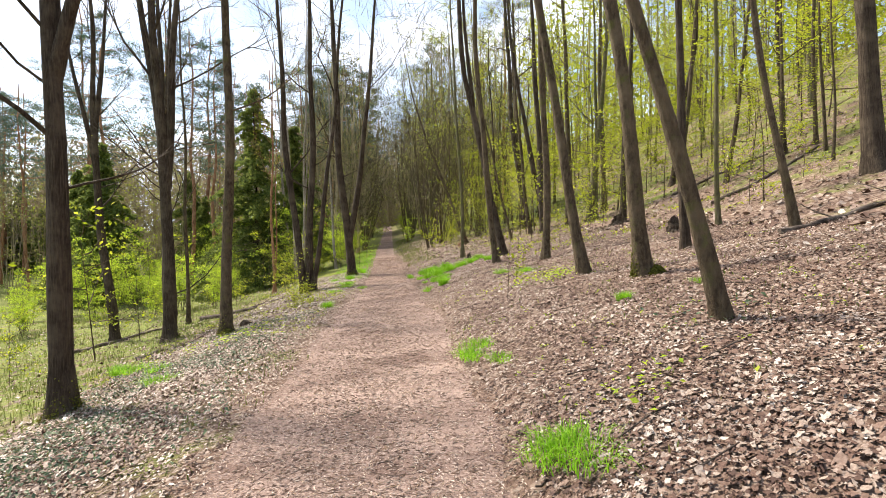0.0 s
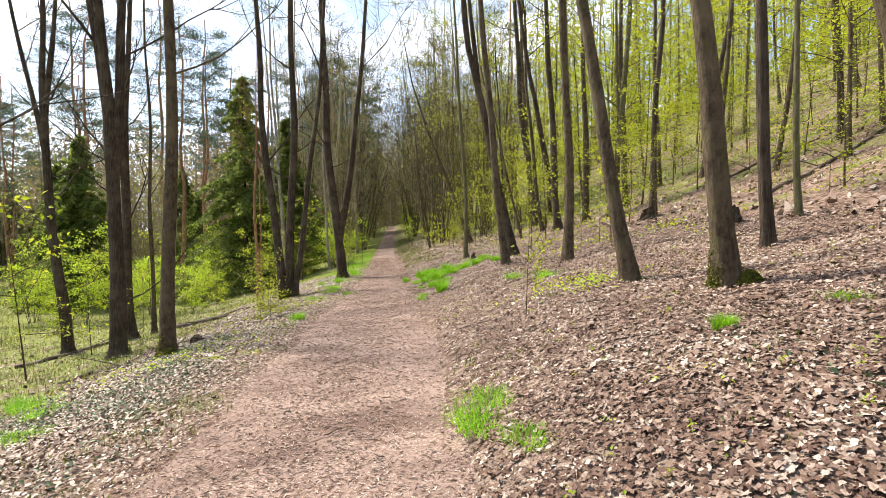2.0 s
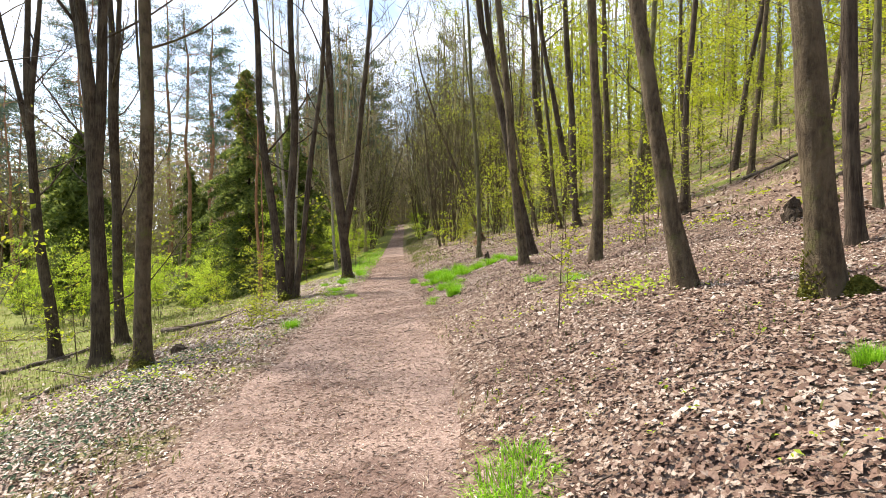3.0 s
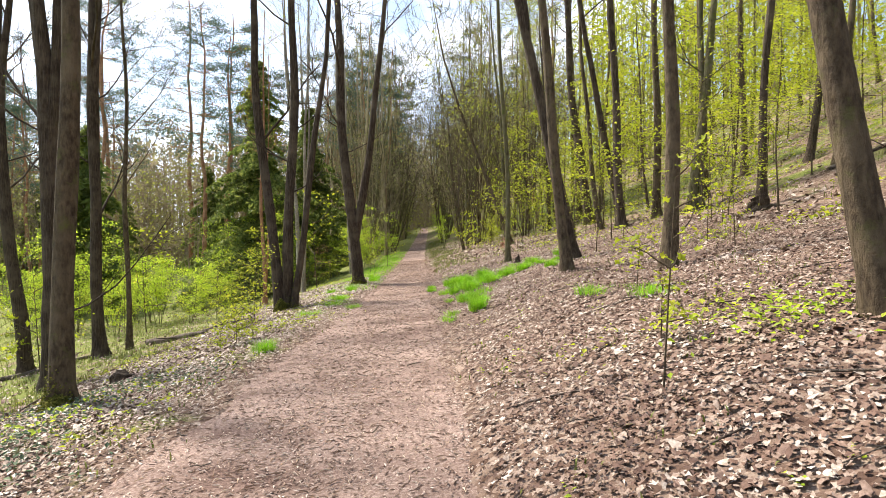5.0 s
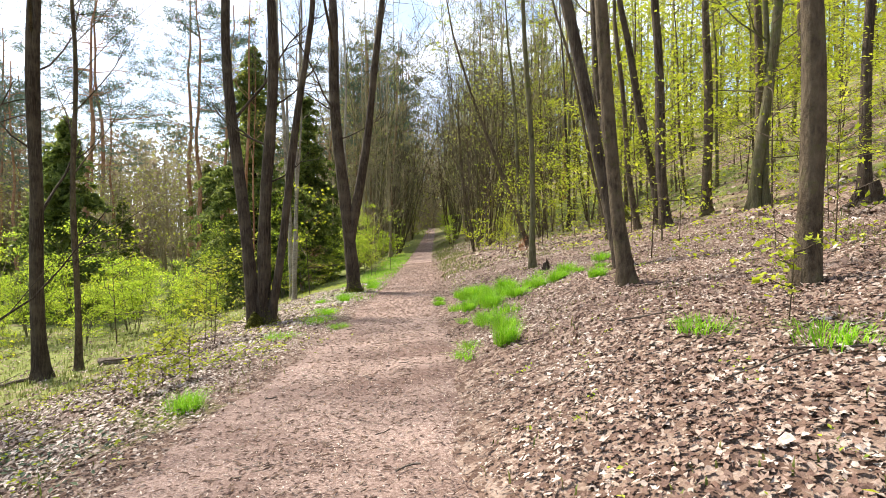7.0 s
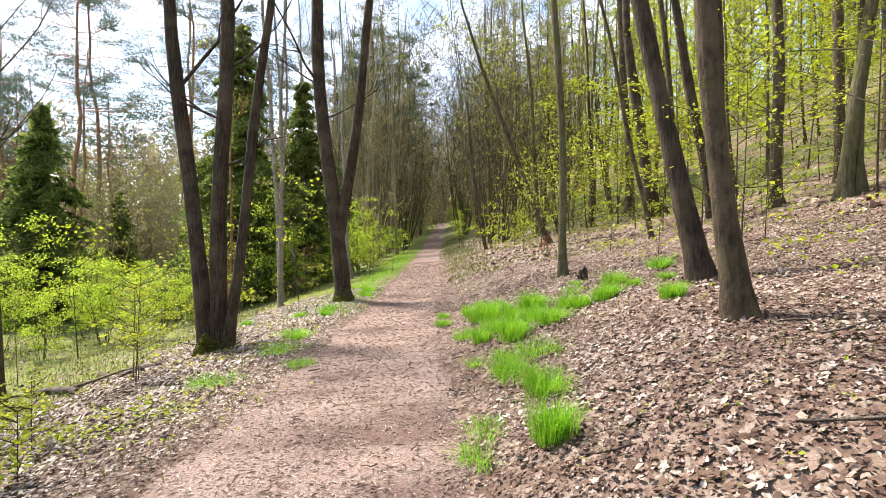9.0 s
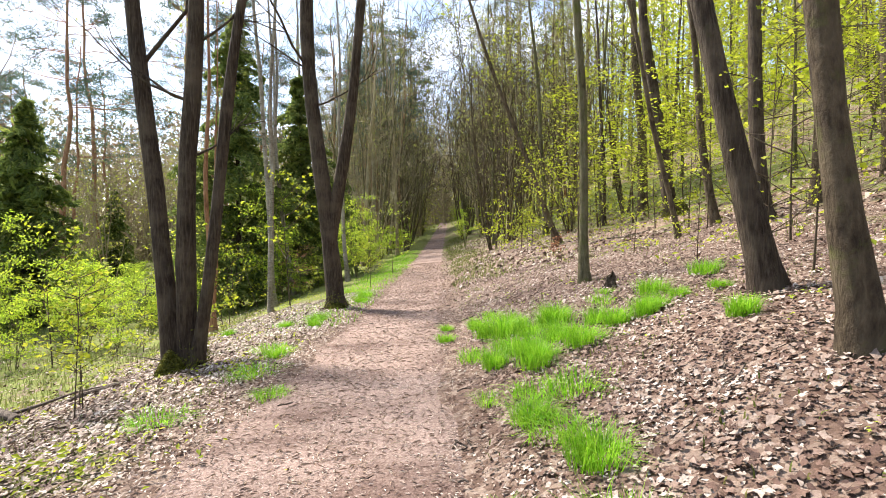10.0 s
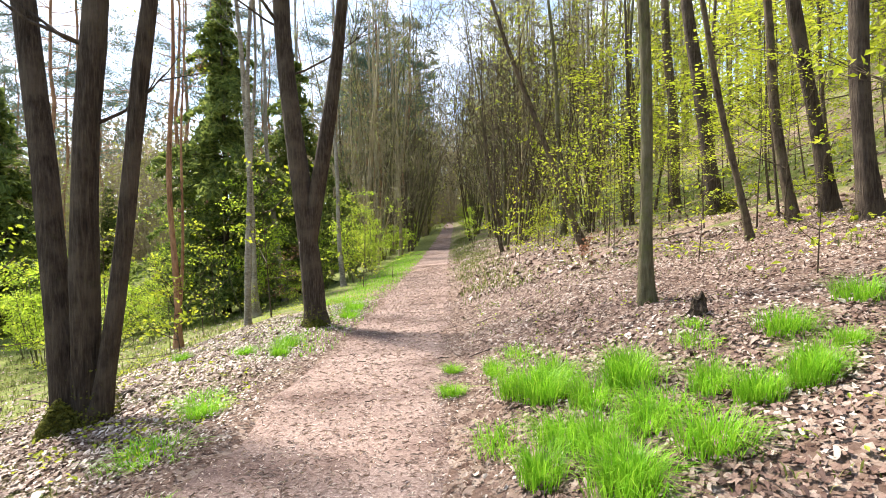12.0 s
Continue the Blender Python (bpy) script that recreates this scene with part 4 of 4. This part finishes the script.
def chips(n, seed, size=0.034, ratio=0.3, label="flakes of dry leaf and bark trodden into the path"):
    """Small flakes of leaf, bark and twig trodden into the path."""
    rng = np.random.default_rng(seed)
    y = 1.5 + 36 * rng.random(n) ** 1.5
    u = rng.normal(size=n) * 0.8 - 0.12
    keep = verge(u, y) < 0.6
    x, y = (line(y) + u)[keep], y[keep]
    g = Geo()
    g.leaves(np.stack([x, y, ground(x, y) + 0.012], -1), size, rng, 0.84, ratio)
    tagged(part("path_chips", g, CHIPS if ratio > 0.2 else STRAW, smooth=False), label, "leaf litter", kind="stuff")


chips(60000, 311)
chips(16000, 313, 0.065, 0.09, "pale dry straws and needles trodden into the path")


def twigs(n, seed):
    rng = np.random.default_rng(seed)
    g = Geo()
    for _ in range(n):
        y = 2 + 24 * rng.random()
        u = rng.uniform(-4, 7)
        x = line(y) + u
        a, ln = rng.uniform(0, 6.28), rng.uniform(0.12, 0.5)
        if verge(u, y) < 0.3:
            ln = ln * 0.3
        t = np.linspace(-0.5, 0.5, 4)
        px, py = x + np.cos(a) * ln * t, y + np.sin(a) * ln * t + rng.normal(size=4) * 0.02
        g.tube(np.stack([px, py, ground(px, py) + 0.03], -1), np.full(4, rng.uniform(0.003, 0.008)), 4)
    tagged(part("fallen_twigs", g, WOOD), "thin fallen twigs lying on leaf litter", "twigs", kind="stuff")


twigs(260, 312)


def field(name, n, u0, u1, y0, y1, length, seed, mat, label, clump=0.6, spread=0.6):
    """Grass that grows in loose clumps over a stretch of ground."""
    rng = np.random.default_rng(seed)
    c = n // 14
    y, u = rng.uniform(y0, y1, c), rng.uniform(u0, u1, c)
    cx, cy = line(y) + u, y
    x = np.repeat(cx, 14) + rng.normal(size=c * 14) * clump * 0.3
    y = np.repeat(cy, 14) + rng.normal(size=c * 14) * clump * 0.3
    keep = np.abs(x - line(y)) > 0.85
    x, y = x[keep], y[keep]
    g = Geo()
    g.blades(np.stack([x, y, ground(x, y) - 0.01], -1), length, 0.005 + length * 0.012, rng, spread)
    tagged(part(name, g, mat, smooth=False), label, "grass", kind="stuff")


field("meadow_grass", 18000, -16, -4.8, 6, 34, 0.16, 321, GRASS_DULL, "thin yellow-green grass on the lower ground")
field("meadow_grass", 12000, -40, -14, 12, 50, 0.35, 322, GRASS_DULL, "rough meadow grass across the clearing")
field("edge_grass", 9000, -2.6, -0.95, 20.5, 50, 0.09, 323, GRASS, "fresh grass along the path's lower edge")
field("edge_grass", 6000, 0.9, 2.2, 24, 60, 0.14, 324, GRASS_DULL, "thin grass along the path's upper edge")
field("slope_herbs", 9000, 5, 30, 12, 45, 0.14, 325, GRASS_DULL, "sparse new herbs on the wooded slope")


def ivy(n, seed):
    rng = np.random.default_rng(seed)
    y, u = rng.uniform(2.5, 12, n), -3.1 + rng.normal(size=n) * 0.9
    keep = (u < -1.4) & (np.sin(y * 1.7) + np.sin(u * 3 + y) + rng.normal(size=n) * 0.6 > -0.5)
    x, y = (line(y) + u)[keep], y[keep]
    g = Geo()
    g.leaves(np.stack([x, y, ground(x, y) + 0.03 + 0.05 * rng.random(len(x))], -1), 0.045, rng, 0.6, 0.6)
    tagged(part("periwinkle", g, IVY, smooth=False), "low dark green periwinkle spreading through dry leaves", "ground plant", kind="stuff")


ivy(9000, 331)
field("bank_herbs", 5000, -5.0, -1.3, 3, 26, 0.08, 326, GRASS_DULL, "short yellow-green herbs along the lower edge")
field("bank_herbs", 3000, 1.0, 5.5, 2.5, 26, 0.07, 327, GRASS_DULL, "short herbs sprouting through dry leaves")


def tuft_kind(seed, n, radius, length, spread):
    """A grass tuft: several sheaves of fine blades that stand up and bend outwards."""
    rng = np.random.default_rng(seed)
    root = empty("grass_tuft", 0, 0, 0, "bright green spring grass tuft growing through dry leaves", "grass tuft", "grass tufts beside the path")
    for k in range(4):
        g = Geo()
        m = n // 4
        a0, r0 = k * 1.57 + rng.uniform(-0.4, 0.4), radius * rng.uniform(0.3, 0.6)
        r, a = radius * 0.62 * rng.random(m) ** 0.7, rng.uniform(0, 6.28, m)
        x, y = r0 * math.cos(a0) + r * np.cos(a), r0 * math.sin(a0) + r * np.sin(a)
        g.blades(np.stack([x, y, np.full(m, -0.02)], -1), length * rng.uniform(0.8, 1.15), 0.0026, rng, spread, np.arctan2(y, x) + rng.normal(size=m) * 0.8)
        part("blade_sheaf", g, GRASS, root, smooth=False)
    return root


def herbs(name, x, y, r, n, seed, label, mat=LEAF_GREEN):
    """A patch of low leafy herbs."""
    rng = np.random.default_rng(seed)
    px, py = x + rng.normal(size=n) * r, y + rng.normal(size=n) * r * 0.8
    g = Geo()
    g.leaves(np.stack([px, py, ground(px, py) + 0.03 + 0.10 * rng.random(n)], -1), 0.055, rng, 0.6, 0.6)
    tagged(part(name, g, mat, smooth=False), label, "ground plant", kind="stuff")


def seedlings(n, u0, u1, y0, y1, size, seed, mat, label):
    """Small sprigs of new leaves pushing through the litter, a few together."""
    rng = np.random.default_rng(seed)
    y, u = rng.uniform(y0, y1, n), u0 + (u1 - u0) * rng.random(n)
    keep = (verge(u, y) > 0.15) & (np.sin(u * 1.3 + y * 0.9) + np.sin(y * 2.1 - u * 0.7) + rng.normal(size=n) > 0.2)
    x, y = np.repeat((line(y) + u)[keep], 5), np.repeat(y[keep], 5)
    x, y = x + rng.normal(size=len(x)) * size * 1.1, y + rng.normal(size=len(x)) * size * 1.1
    g = Geo()
    g.leaves(np.stack([x, y, ground(x, y) + size * (0.6 + 1.2 * rng.random(len(x)))], -1), size, rng, 0.6, 0.6)
    tagged(part("seedlings", g, mat, smooth=False), label, "ground plant", kind="stuff")


seedlings(800, 1.0, 6.5, 2.5, 26, 0.03, 371, LEAF_GREEN, "tiny yellow-green seedlings scattered through dry leaves")
seedlings(2600, 4.0, 22, 12, 46, 0.085, 372, LEAF_SPRING, "yellow-green herbs sprouting over the wooded slope")
seedlings(900, 1.0, 6.0, 22, 46, 0.06, 373, GRASS_DULL, "low dull green herbs on the far bank")
seedlings(1500, -6.0, -1.2, 9, 30, 0.045, 374, LEAF_SPRING, "tiny green herbs along the path's lower edge")
herbs("herb_patch", 2.15, 9.4, 0.34, 230, 361, "patch of low green herbs on the leafy bank")
herbs("herb_patch", 1.75, 10.0, 0.25, 60, 362, "patch of low green herbs on the leafy bank", LEAF_SPRING)
herbs("herb_patch", 1.5, 3.4, 0.3, 60, 363, "few green seedlings in dry leaves")
herbs("herb_patch", 0.9, 9.6, 0.25, 20, 364, "few green seedlings in dry leaves", LEAF_SPRING)
herbs("herb_patch", -3.6, 15.0, 0.6, 260, 365, "loose patch of yellow-green herbs on the lower bank", LEAF_SPRING)
herbs("herb_patch", -4.2, 10.2, 0.6, 220, 366, "loose patch of green herbs on the lower bank")
herbs("herb_patch", 2.6, 4.6, 0.35, 70, 367, "few dark green ivy leaves at a trunk's foot", IVY)
TUFTS = [tuft_kind(340, 460, 0.19, 0.24, 0.9), tuft_kind(341, 560, 0.15, 0.33, 0.6), tuft_kind(342, 260, 0.21, 0.14, 1.1)]
# the single tufts along the upper edge, then the large patch, then those of the lower edge and the slope
SPOTS = ((0.85, 2.8, 2, 1.15), (1.0, 2.7, 2, 1.0), (0.93, 2.9, 2, 0.9), (0.48, 5.95, 2, 1.05), (0.6, 6.15, 2, 0.9), (0.52, 5.7, 2, 0.8), (0.75, 5.3, 2, 0.7),
         (0.09, 13.7, 1, 0.85), (-0.27, 14.1, 2, 0.7), (0.12, 14.5, 0, 0.9), (0.0, 14.95, 2, 0.95), (-0.17, 15.26, 0, 0.85), (0.18, 15.6, 2, 1.1), (-0.1, 15.7, 2, 0.9),
         (-0.45, 15.9, 2, 0.6), (-0.08, 16.4, 0, 1.05), (-0.43, 16.7, 1, 0.9), (-0.05, 16.5, 1, 0.95), (-0.13, 16.87, 0, 1.0), (-0.29, 17.05, 0, 0.95), (0.14, 16.95, 0, 0.9), (-0.08, 17.45, 0, 0.95),
         (-0.37, 17.8, 1, 1.1), (-0.5, 18.05, 0, 1.1), (-0.25, 18.1, 0, 0.95), (-0.71, 18.85, 0, 0.7), (0.19, 17.62, 1, 1.15), (0.31, 17.17, 2, 1.0), (0.34, 16.6, 0, 1.05), (0.56, 17.28, 0, 0.9), (0.69, 17.0, 1, 0.85),
         (0.95, 17.05, 1, 0.9), (1.08, 17.15, 0, 0.8), (0.78, 18.14, 2, 0.8), (1.22, 17.9, 0, 1.0), (1.37, 17.47, 0, 0.65), (1.92, 18.3, 0, 0.95), (1.78, 17.5, 0, 0.6), (1.45, 16.15, 1, 0.75), (0.9, 18.55, 2, 0.6),
         (0.25, 18.05, 0, 0.75), (-0.47, 19.1, 2, 0.8), (-1.08, 18.57, 0, 0.65), (-1.15, 19.3, 0, 0.55), (-0.62, 17.3, 2, 0.8), (-0.3, 13.75, 2, 0.7),
         (-3.2, 18.35, 0, 0.9), (-3.4, 18.7, 2, 1.1), (-3.55, 20.7, 1, 0.8), (-3.72, 21.3, 0, 1.0), (-5.9, 22.2, 0, 0.9), (-4.3, 21.2, 0, 0.7), (-3.08, 17.5, 2, 1.0), (-2.72, 12.6, 0, 1.0), (-2.5, 16.6, 2, 0.7),
         (-3.2, 16.0, 2, 1.0), (-3.9, 7.2, 2, 1.0), (-4.6, 8.5, 2, 1.1), (2.3, 6.1, 1, 0.55), (3.3, 6.2, 2, 0.5), (1.9, 11.4, 2, 1.0), (1.5, 12.2, 2, 0.9), (-5.6, 9.6, 2, 1.3), (-6.3, 10.2, 0, 1.1), (-3.5, 23.6, 0, 1.0), (-3.7, 24.6, 0, 1.1))


def put_tufts():
    rng = np.random.default_rng(350)
    used = set()
    for x, y, k, s in SPOTS:
        m = Matrix.Translation((x, y, float(ground(x, y)))) @ Matrix.Rotation(rng.uniform(0, 6.28), 4, "Z") @ Matrix.Diagonal((s * rng.uniform(0.9, 1.3), s, s * rng.uniform(0.85, 1.1), 1))
        if k in used:
            copy_thing(TUFTS[k], m)
        else:
            used.add(k)
            TUFTS[k].matrix_basis = m


put_tufts()

# ---- fallen wood and stumps ----


def log(x0, y0, x1, y1, d, seed, label, name="fallen_log"):
    rng = np.random.default_rng(seed)
    t = np.linspace(0, 1, 16)
    x, y = x0 + (x1 - x0) * t + rng.normal(size=16) * 0.03, y0 + (y1 - y0) * t + rng.normal(size=16) * 0.04
    g = Geo()
    g.tube(np.stack([x, y, ground(x, y) + d * 0.35 + rng.normal(size=16) * 0.012], -1), d / 2 * (1 - 0.5 * t)[:, None] * (1 + 0.08 * rng.normal(size=(16, 9))), 9)
    ob = empty(name, 0, 0, 0, label, "log" if d > 0.05 else "stick", "fallen wood")
    part("stem", g, WOOD, ob)
    for _ in range(3 if d > 0.05 else 0):
        b, k = Geo(), int(rng.integers(4, 14))
        limb_geo(b, rng, (x[k], y[k], float(ground(x[k], y[k])) + d * 0.4), rng.uniform(0, 6.28), 0.2, 0.5 + 4 * d, max(0.006, d * 0.15), 0, [], 0.06, 5)
        part("side_branch", b, WOOD, ob)
    return ob


log(-9.0, 19.85, -6.2, 17.7, 0.19, 401, "long grey fallen trunk lying along the lower slope")
log(-12.3, 17.4, -10.2, 19.6, 0.14, 402, "thin fallen stem resting beside the grey log")
log(-6.2, 17.6, -4.9, 20.2, 0.08, 403, "thin grey fallen bough in the leaf litter")
log(5.3, 7.95, 8.4, 8.0, 0.10, 404, "dark fallen bough lying on the leafy slope")
log(0.13, 16.5, 0.62, 16.6, 0.026, 405, "dark stick lying between grass tufts", "stick")
log(0.55, 9.3, 1.35, 10.1, 0.018, 406, "thin grey stick on dry leaves", "stick")
log(1.6, 26.5, 3.2, 25.8, 0.06, 407, "grey branch lying on the far bank")
log(7.5, 14.5, 11.5, 16.2, 0.12, 408, "dark fallen branch on the wooded slope")
log(8.5, 19.5, 12.5, 19.0, 0.10, 409, "dark fallen branch on the wooded slope")
log(-0.66, 15.18, -0.42, 15.28, 0.016, 410, "short brown stick on the path", "stick")
log(-7.0, 12.0, -5.6, 12.3, 0.09, 411, "short brown piece of fallen bough on the bank")


def stump(x, y, d, h, seed, label):
    """A rotten stump with a splintered top and roots."""
    rng = np.random.default_rng(seed)
    root = empty("tree_stump", x, y, float(ground(x, y)), label, "stump")
    g = Geo()
    z = np.array([-0.08, 0, 0.06, 0.12, 0.2, 1.0, 1.0]) * np.array([1, 1, 1, 1, 1, h, h])
    z[4] = min(0.2, h * 0.8)
    rad = d / 2 * np.array([1.7, 1.45, 1.2, 1.08, 1.0, 0.92, 0.35])
    th = np.arange(14)
    rr = rad[:, None] * (1 + 0.16 * np.sin(th * 2.7 + seed)[None] + 0.10 * rng.normal(size=(7, 14)))
    pts = np.stack([rng.normal(size=7) * 0.01, rng.normal(size=7) * 0.01, np.sort(z)], -1)
    pts[-1, 2] = h * 0.82
    g.tube(pts, rr, 14)
    part("stub", g, BARK_DARK, root, smooth=False)
    for k in range(4):
        b = Geo()
        a = k * 1.6 + rng.uniform(0, 1)
        t = np.linspace(0.3, 1, 5)
        px, py = np.cos(a) * d * 1.5 * t, np.sin(a) * d * 1.5 * t
        b.tube(np.stack([px, py, ground(px + x, py + y) - float(ground(x, y)) + 0.06 * (1 - t)], -1), np.linspace(d * 0.2, d * 0.05, 5), 6)
        part("root", b, BARK_DARK, root)
    return root


stump(0.97, 18.78, 0.10, 0.17, 421, "small dark rotten stump among dry leaves")
stump(-4.65, 12.5, 0.16, 0.12, 422, "low reddish-brown rotten stump in the litter")
stump(5.2, 11.6, 0.2, 0.25, 423, "dark stump on the wooded slope")
stump(5.7, 17.1, 0.3, 0.3, 424, "dark stump with roots on the wooded slope")

# ---- saplings and shrubs close to the path ----


def sapling(x, y, h, seed, leaf=LEAF_SPRING, n=7, size=0.09, per=3, label="thin young maple with a few bright green leaves", reach=0.32, lean=(0.03, 0.0)):
    rng = np.random.default_rng(seed)
    root = empty("maple_sapling", x, y, float(ground(x, y)), label, "sapling", "saplings beside the path")
    pts = stem_line(rng, h, lean, 0, 0.03, 6, (0, 0, -0.05), 10)
    g = Geo()
    g.tube(pts, np.linspace(0.003 + 0.0035 * h, 0.0025, 10), 6)
    part("stem", g, BARK, root)
    tips = []
    for k in range(n):
        b = Geo()
        i = int(rng.integers(3, 10))
        limb_geo(b, rng, pts[i], rng.uniform(0, 6.28), 0.35, h * reach * rng.uniform(0.6, 1.2), 0.005, 0, tips, 0.04, 4)
        part("twig", b, BARK, root)
    tips.append(pts[-1])
    tp = np.repeat(np.asarray(tips), per, 0)
    n = len(tp)
    v, f = maple_leaves(n, rng, size * 1.15)
    v = np.asarray([np.asarray(Euler((rng.normal() * 0.5, rng.normal() * 0.5, rng.uniform(0, 6.28))).to_matrix()) @ q.T for q in v]).transpose(0, 2, 1)
    v = v + (tp + rng.normal(size=(n, 3)) * 0.05)[:, None]
    lg = Geo()
    lg.add(v.reshape(-1, 3), (np.arange(n)[:, None, None] * 13 + f[None]).reshape(-1, 3))
    part("foliage", lg, leaf, root)
    return root


sapling(1.2, 8.75, 1.25, 501, n=6, size=0.065, per=2, reach=0.2)
sapling(1.45, 9.6, 0.5, 502, n=5, size=0.075)
sapling(1.9, 11.9, 0.6, 504, n=6, label="low young maple with yellowish leaves under the trunk")
sapling(-4.72, 16.85, 1.5, 505, n=12, per=4, size=0.08, label="young maple in bright yellow-green leaf beside the path")
sapling(-5.0, 17.3, 1.3, 506, n=11, per=4, size=0.08, label="young maple in bright yellow-green leaf beside the path")
sapling(-5.6, 20.2, 2.0, 507, n=14, per=4, size=0.08, label="young maple in bright yellow-green leaf beside the path")
sapling(-5.3, 17.6, 1.3, 508, n=10, per=4, size=0.08, label="young maple in bright yellow-green leaf beside the path")
sapling(-3.6, 13.65, 0.6, 509, n=14, per=4, size=0.06, label="small yellow-green shrub at the path's lower edge")
sapling(2.0, 17.0, 2.2, 511, n=14, per=2, size=0.07, label="thin sprouts with small yellow leaves by the leaning trunk")
sapling(2.5, 17.2, 2.6, 512, n=14, per=2, size=0.07, label="thin sprouts with small yellow leaves by the leaning trunk")
sapling(1.3, 24.5, 2.4, 513, n=14, per=2, size=0.08, label="bushy young maple with small yellow leaves")
sapling(0.4, 27.5, 2.6, 514, n=16, per=3, size=0.08, label="bushy young maple with small yellow leaves")
sapling(1.6, 26.8, 3.0, 515, n=16, per=3, size=0.08, label="bushy young maple with small yellow leaves")
sapling(0.2, 31.0, 3.2, 516, n=18, per=3, size=0.09, label="bushy young maple with small yellow leaves")
sapling(-4.3, 27.5, 1.8, 517, n=16, per=3, size=0.08, label="young shrub in fresh leaf at the path's edge")
sapling(-4.9, 29.5, 2.4, 518, n=16, per=3, size=0.08, label="young shrub in fresh leaf at the path's edge")
sapling(-4.7, 32.5, 2.6, 519, LEAF_GREEN, n=18, per=4, size=0.09, label="young shrub in fresh leaf at the path's edge")
sapling(3.6, 14.3, 1.6, 521, n=10, per=2, label="thin young maple with a few bright green leaves")
sapling(2.2, 19.4, 1.3, 522, n=8, per=2, label="thin young maple with a few bright green leaves")
sapling(1.9, 21.7, 1.5, 523, n=8, per=2, label="thin young maple with a few bright green leaves")
sapling(3.4, 18.6, 1.8, 524, n=10, per=2, label="thin young maple with a few bright green leaves")


def moss_cushion(x, y, r, h, seed, label):
    """A cushion of moss banked against the foot of a trunk."""
    rng = np.random.default_rng(seed)
    n = 1500
    a, q = rng.uniform(0, 6.28, n), np.sqrt(rng.random(n))
    px, py = x + np.cos(a) * q * r, y + np.sin(a) * q * r
    g = Geo()
    g.leaves(np.stack([px, py, ground(px, py) + h * (1 - q ** 1.5) * rng.uniform(0.75, 1.05, n)], -1), 0.045, rng, 0.4, 0.7)
    tagged(part("moss_cushion", g, MOSS, smooth=False), label, "moss", kind="stuff")


moss_cushion(-4.80, 18.58, 0.20, 0.32, 611, "thick yellow-green moss on the foot of the three-stemmed tree")
moss_cushion(3.24, 7.50, 0.13, 0.13, 612, "bright moss cushion at the foot of a grey trunk")
moss_cushion(4.66, 28.2, 0.26, 0.42, 613, "bright moss on the foot of a thick dark tree")
moss_cushion(-4.70, 11.45, 0.20, 0.15, 614, "brownish moss at the foot of a straight trunk")
moss_cushion(-3.8, 22.72, 0.22, 0.14, 615, "moss at the foot of the forked tree")


def single_leaves(n, seed):
    """The dry leaves that lie nearest the walk, each a piece of the forest floor."""
    rng = np.random.default_rng(seed)
    floor = bpy.data.objects["ground"]
    kinds = []
    for k in range(10):
        v, f = maple_leaves(1, rng, 0.08)
        g = Geo()
        g.add(v[0], f)
        kinds.append(g.mesh("dry_leaf", DRY_LEAF))
    for _ in range(n):
        y = 2.2 + 16.5 * rng.random()
        u = 1.0 + 2.6 * rng.random() ** 1.4 if rng.random() < 0.85 else -1.1 - 1.6 * rng.random()
        x = float(line(y)) + u
        ob = new("dry_leaf", kinds[int(rng.integers(0, 10))])
        dx = (float(ground(x + 0.08, y)) - float(ground(x - 0.08, y))) / 0.16
        ob.matrix_basis = pose(x, y, float(ground(x, y)) + 0.02, rng.normal() * 10, -math.degrees(math.atan(dx)), rng.uniform(0, 360))
        ob.parent = floor


single_leaves(300, 621)

sapling(-7.3, 29.6, 1.7, 525, LEAF_RUST, n=16, per=4, size=0.07, label="young beech still holding rusty brown leaves")
sapling(-8.6, 31.2, 1.4, 526, LEAF_RUST, n=14, per=4, size=0.07, label="young beech still holding rusty brown leaves")
sapling(0.9, 24.9, 0.5, 527, LEAF_RUST, n=10, per=3, size=0.07, label="small clump of rusty brown leaves on the bank")
sapling(-3.75, 13.45, 0.5, 528, n=12, per=4, size=0.06, label="small yellow-green shrub at the path's lower edge")
sapling(-3.45, 13.9, 0.55, 529, n=12, per=4, size=0.06, label="small yellow-green shrub at the path's lower edge")
sapling(-4.15, 14.75, 0.7, 530, n=16, per=5, size=0.055, label="small yellow-green shrub at the path's lower edge")
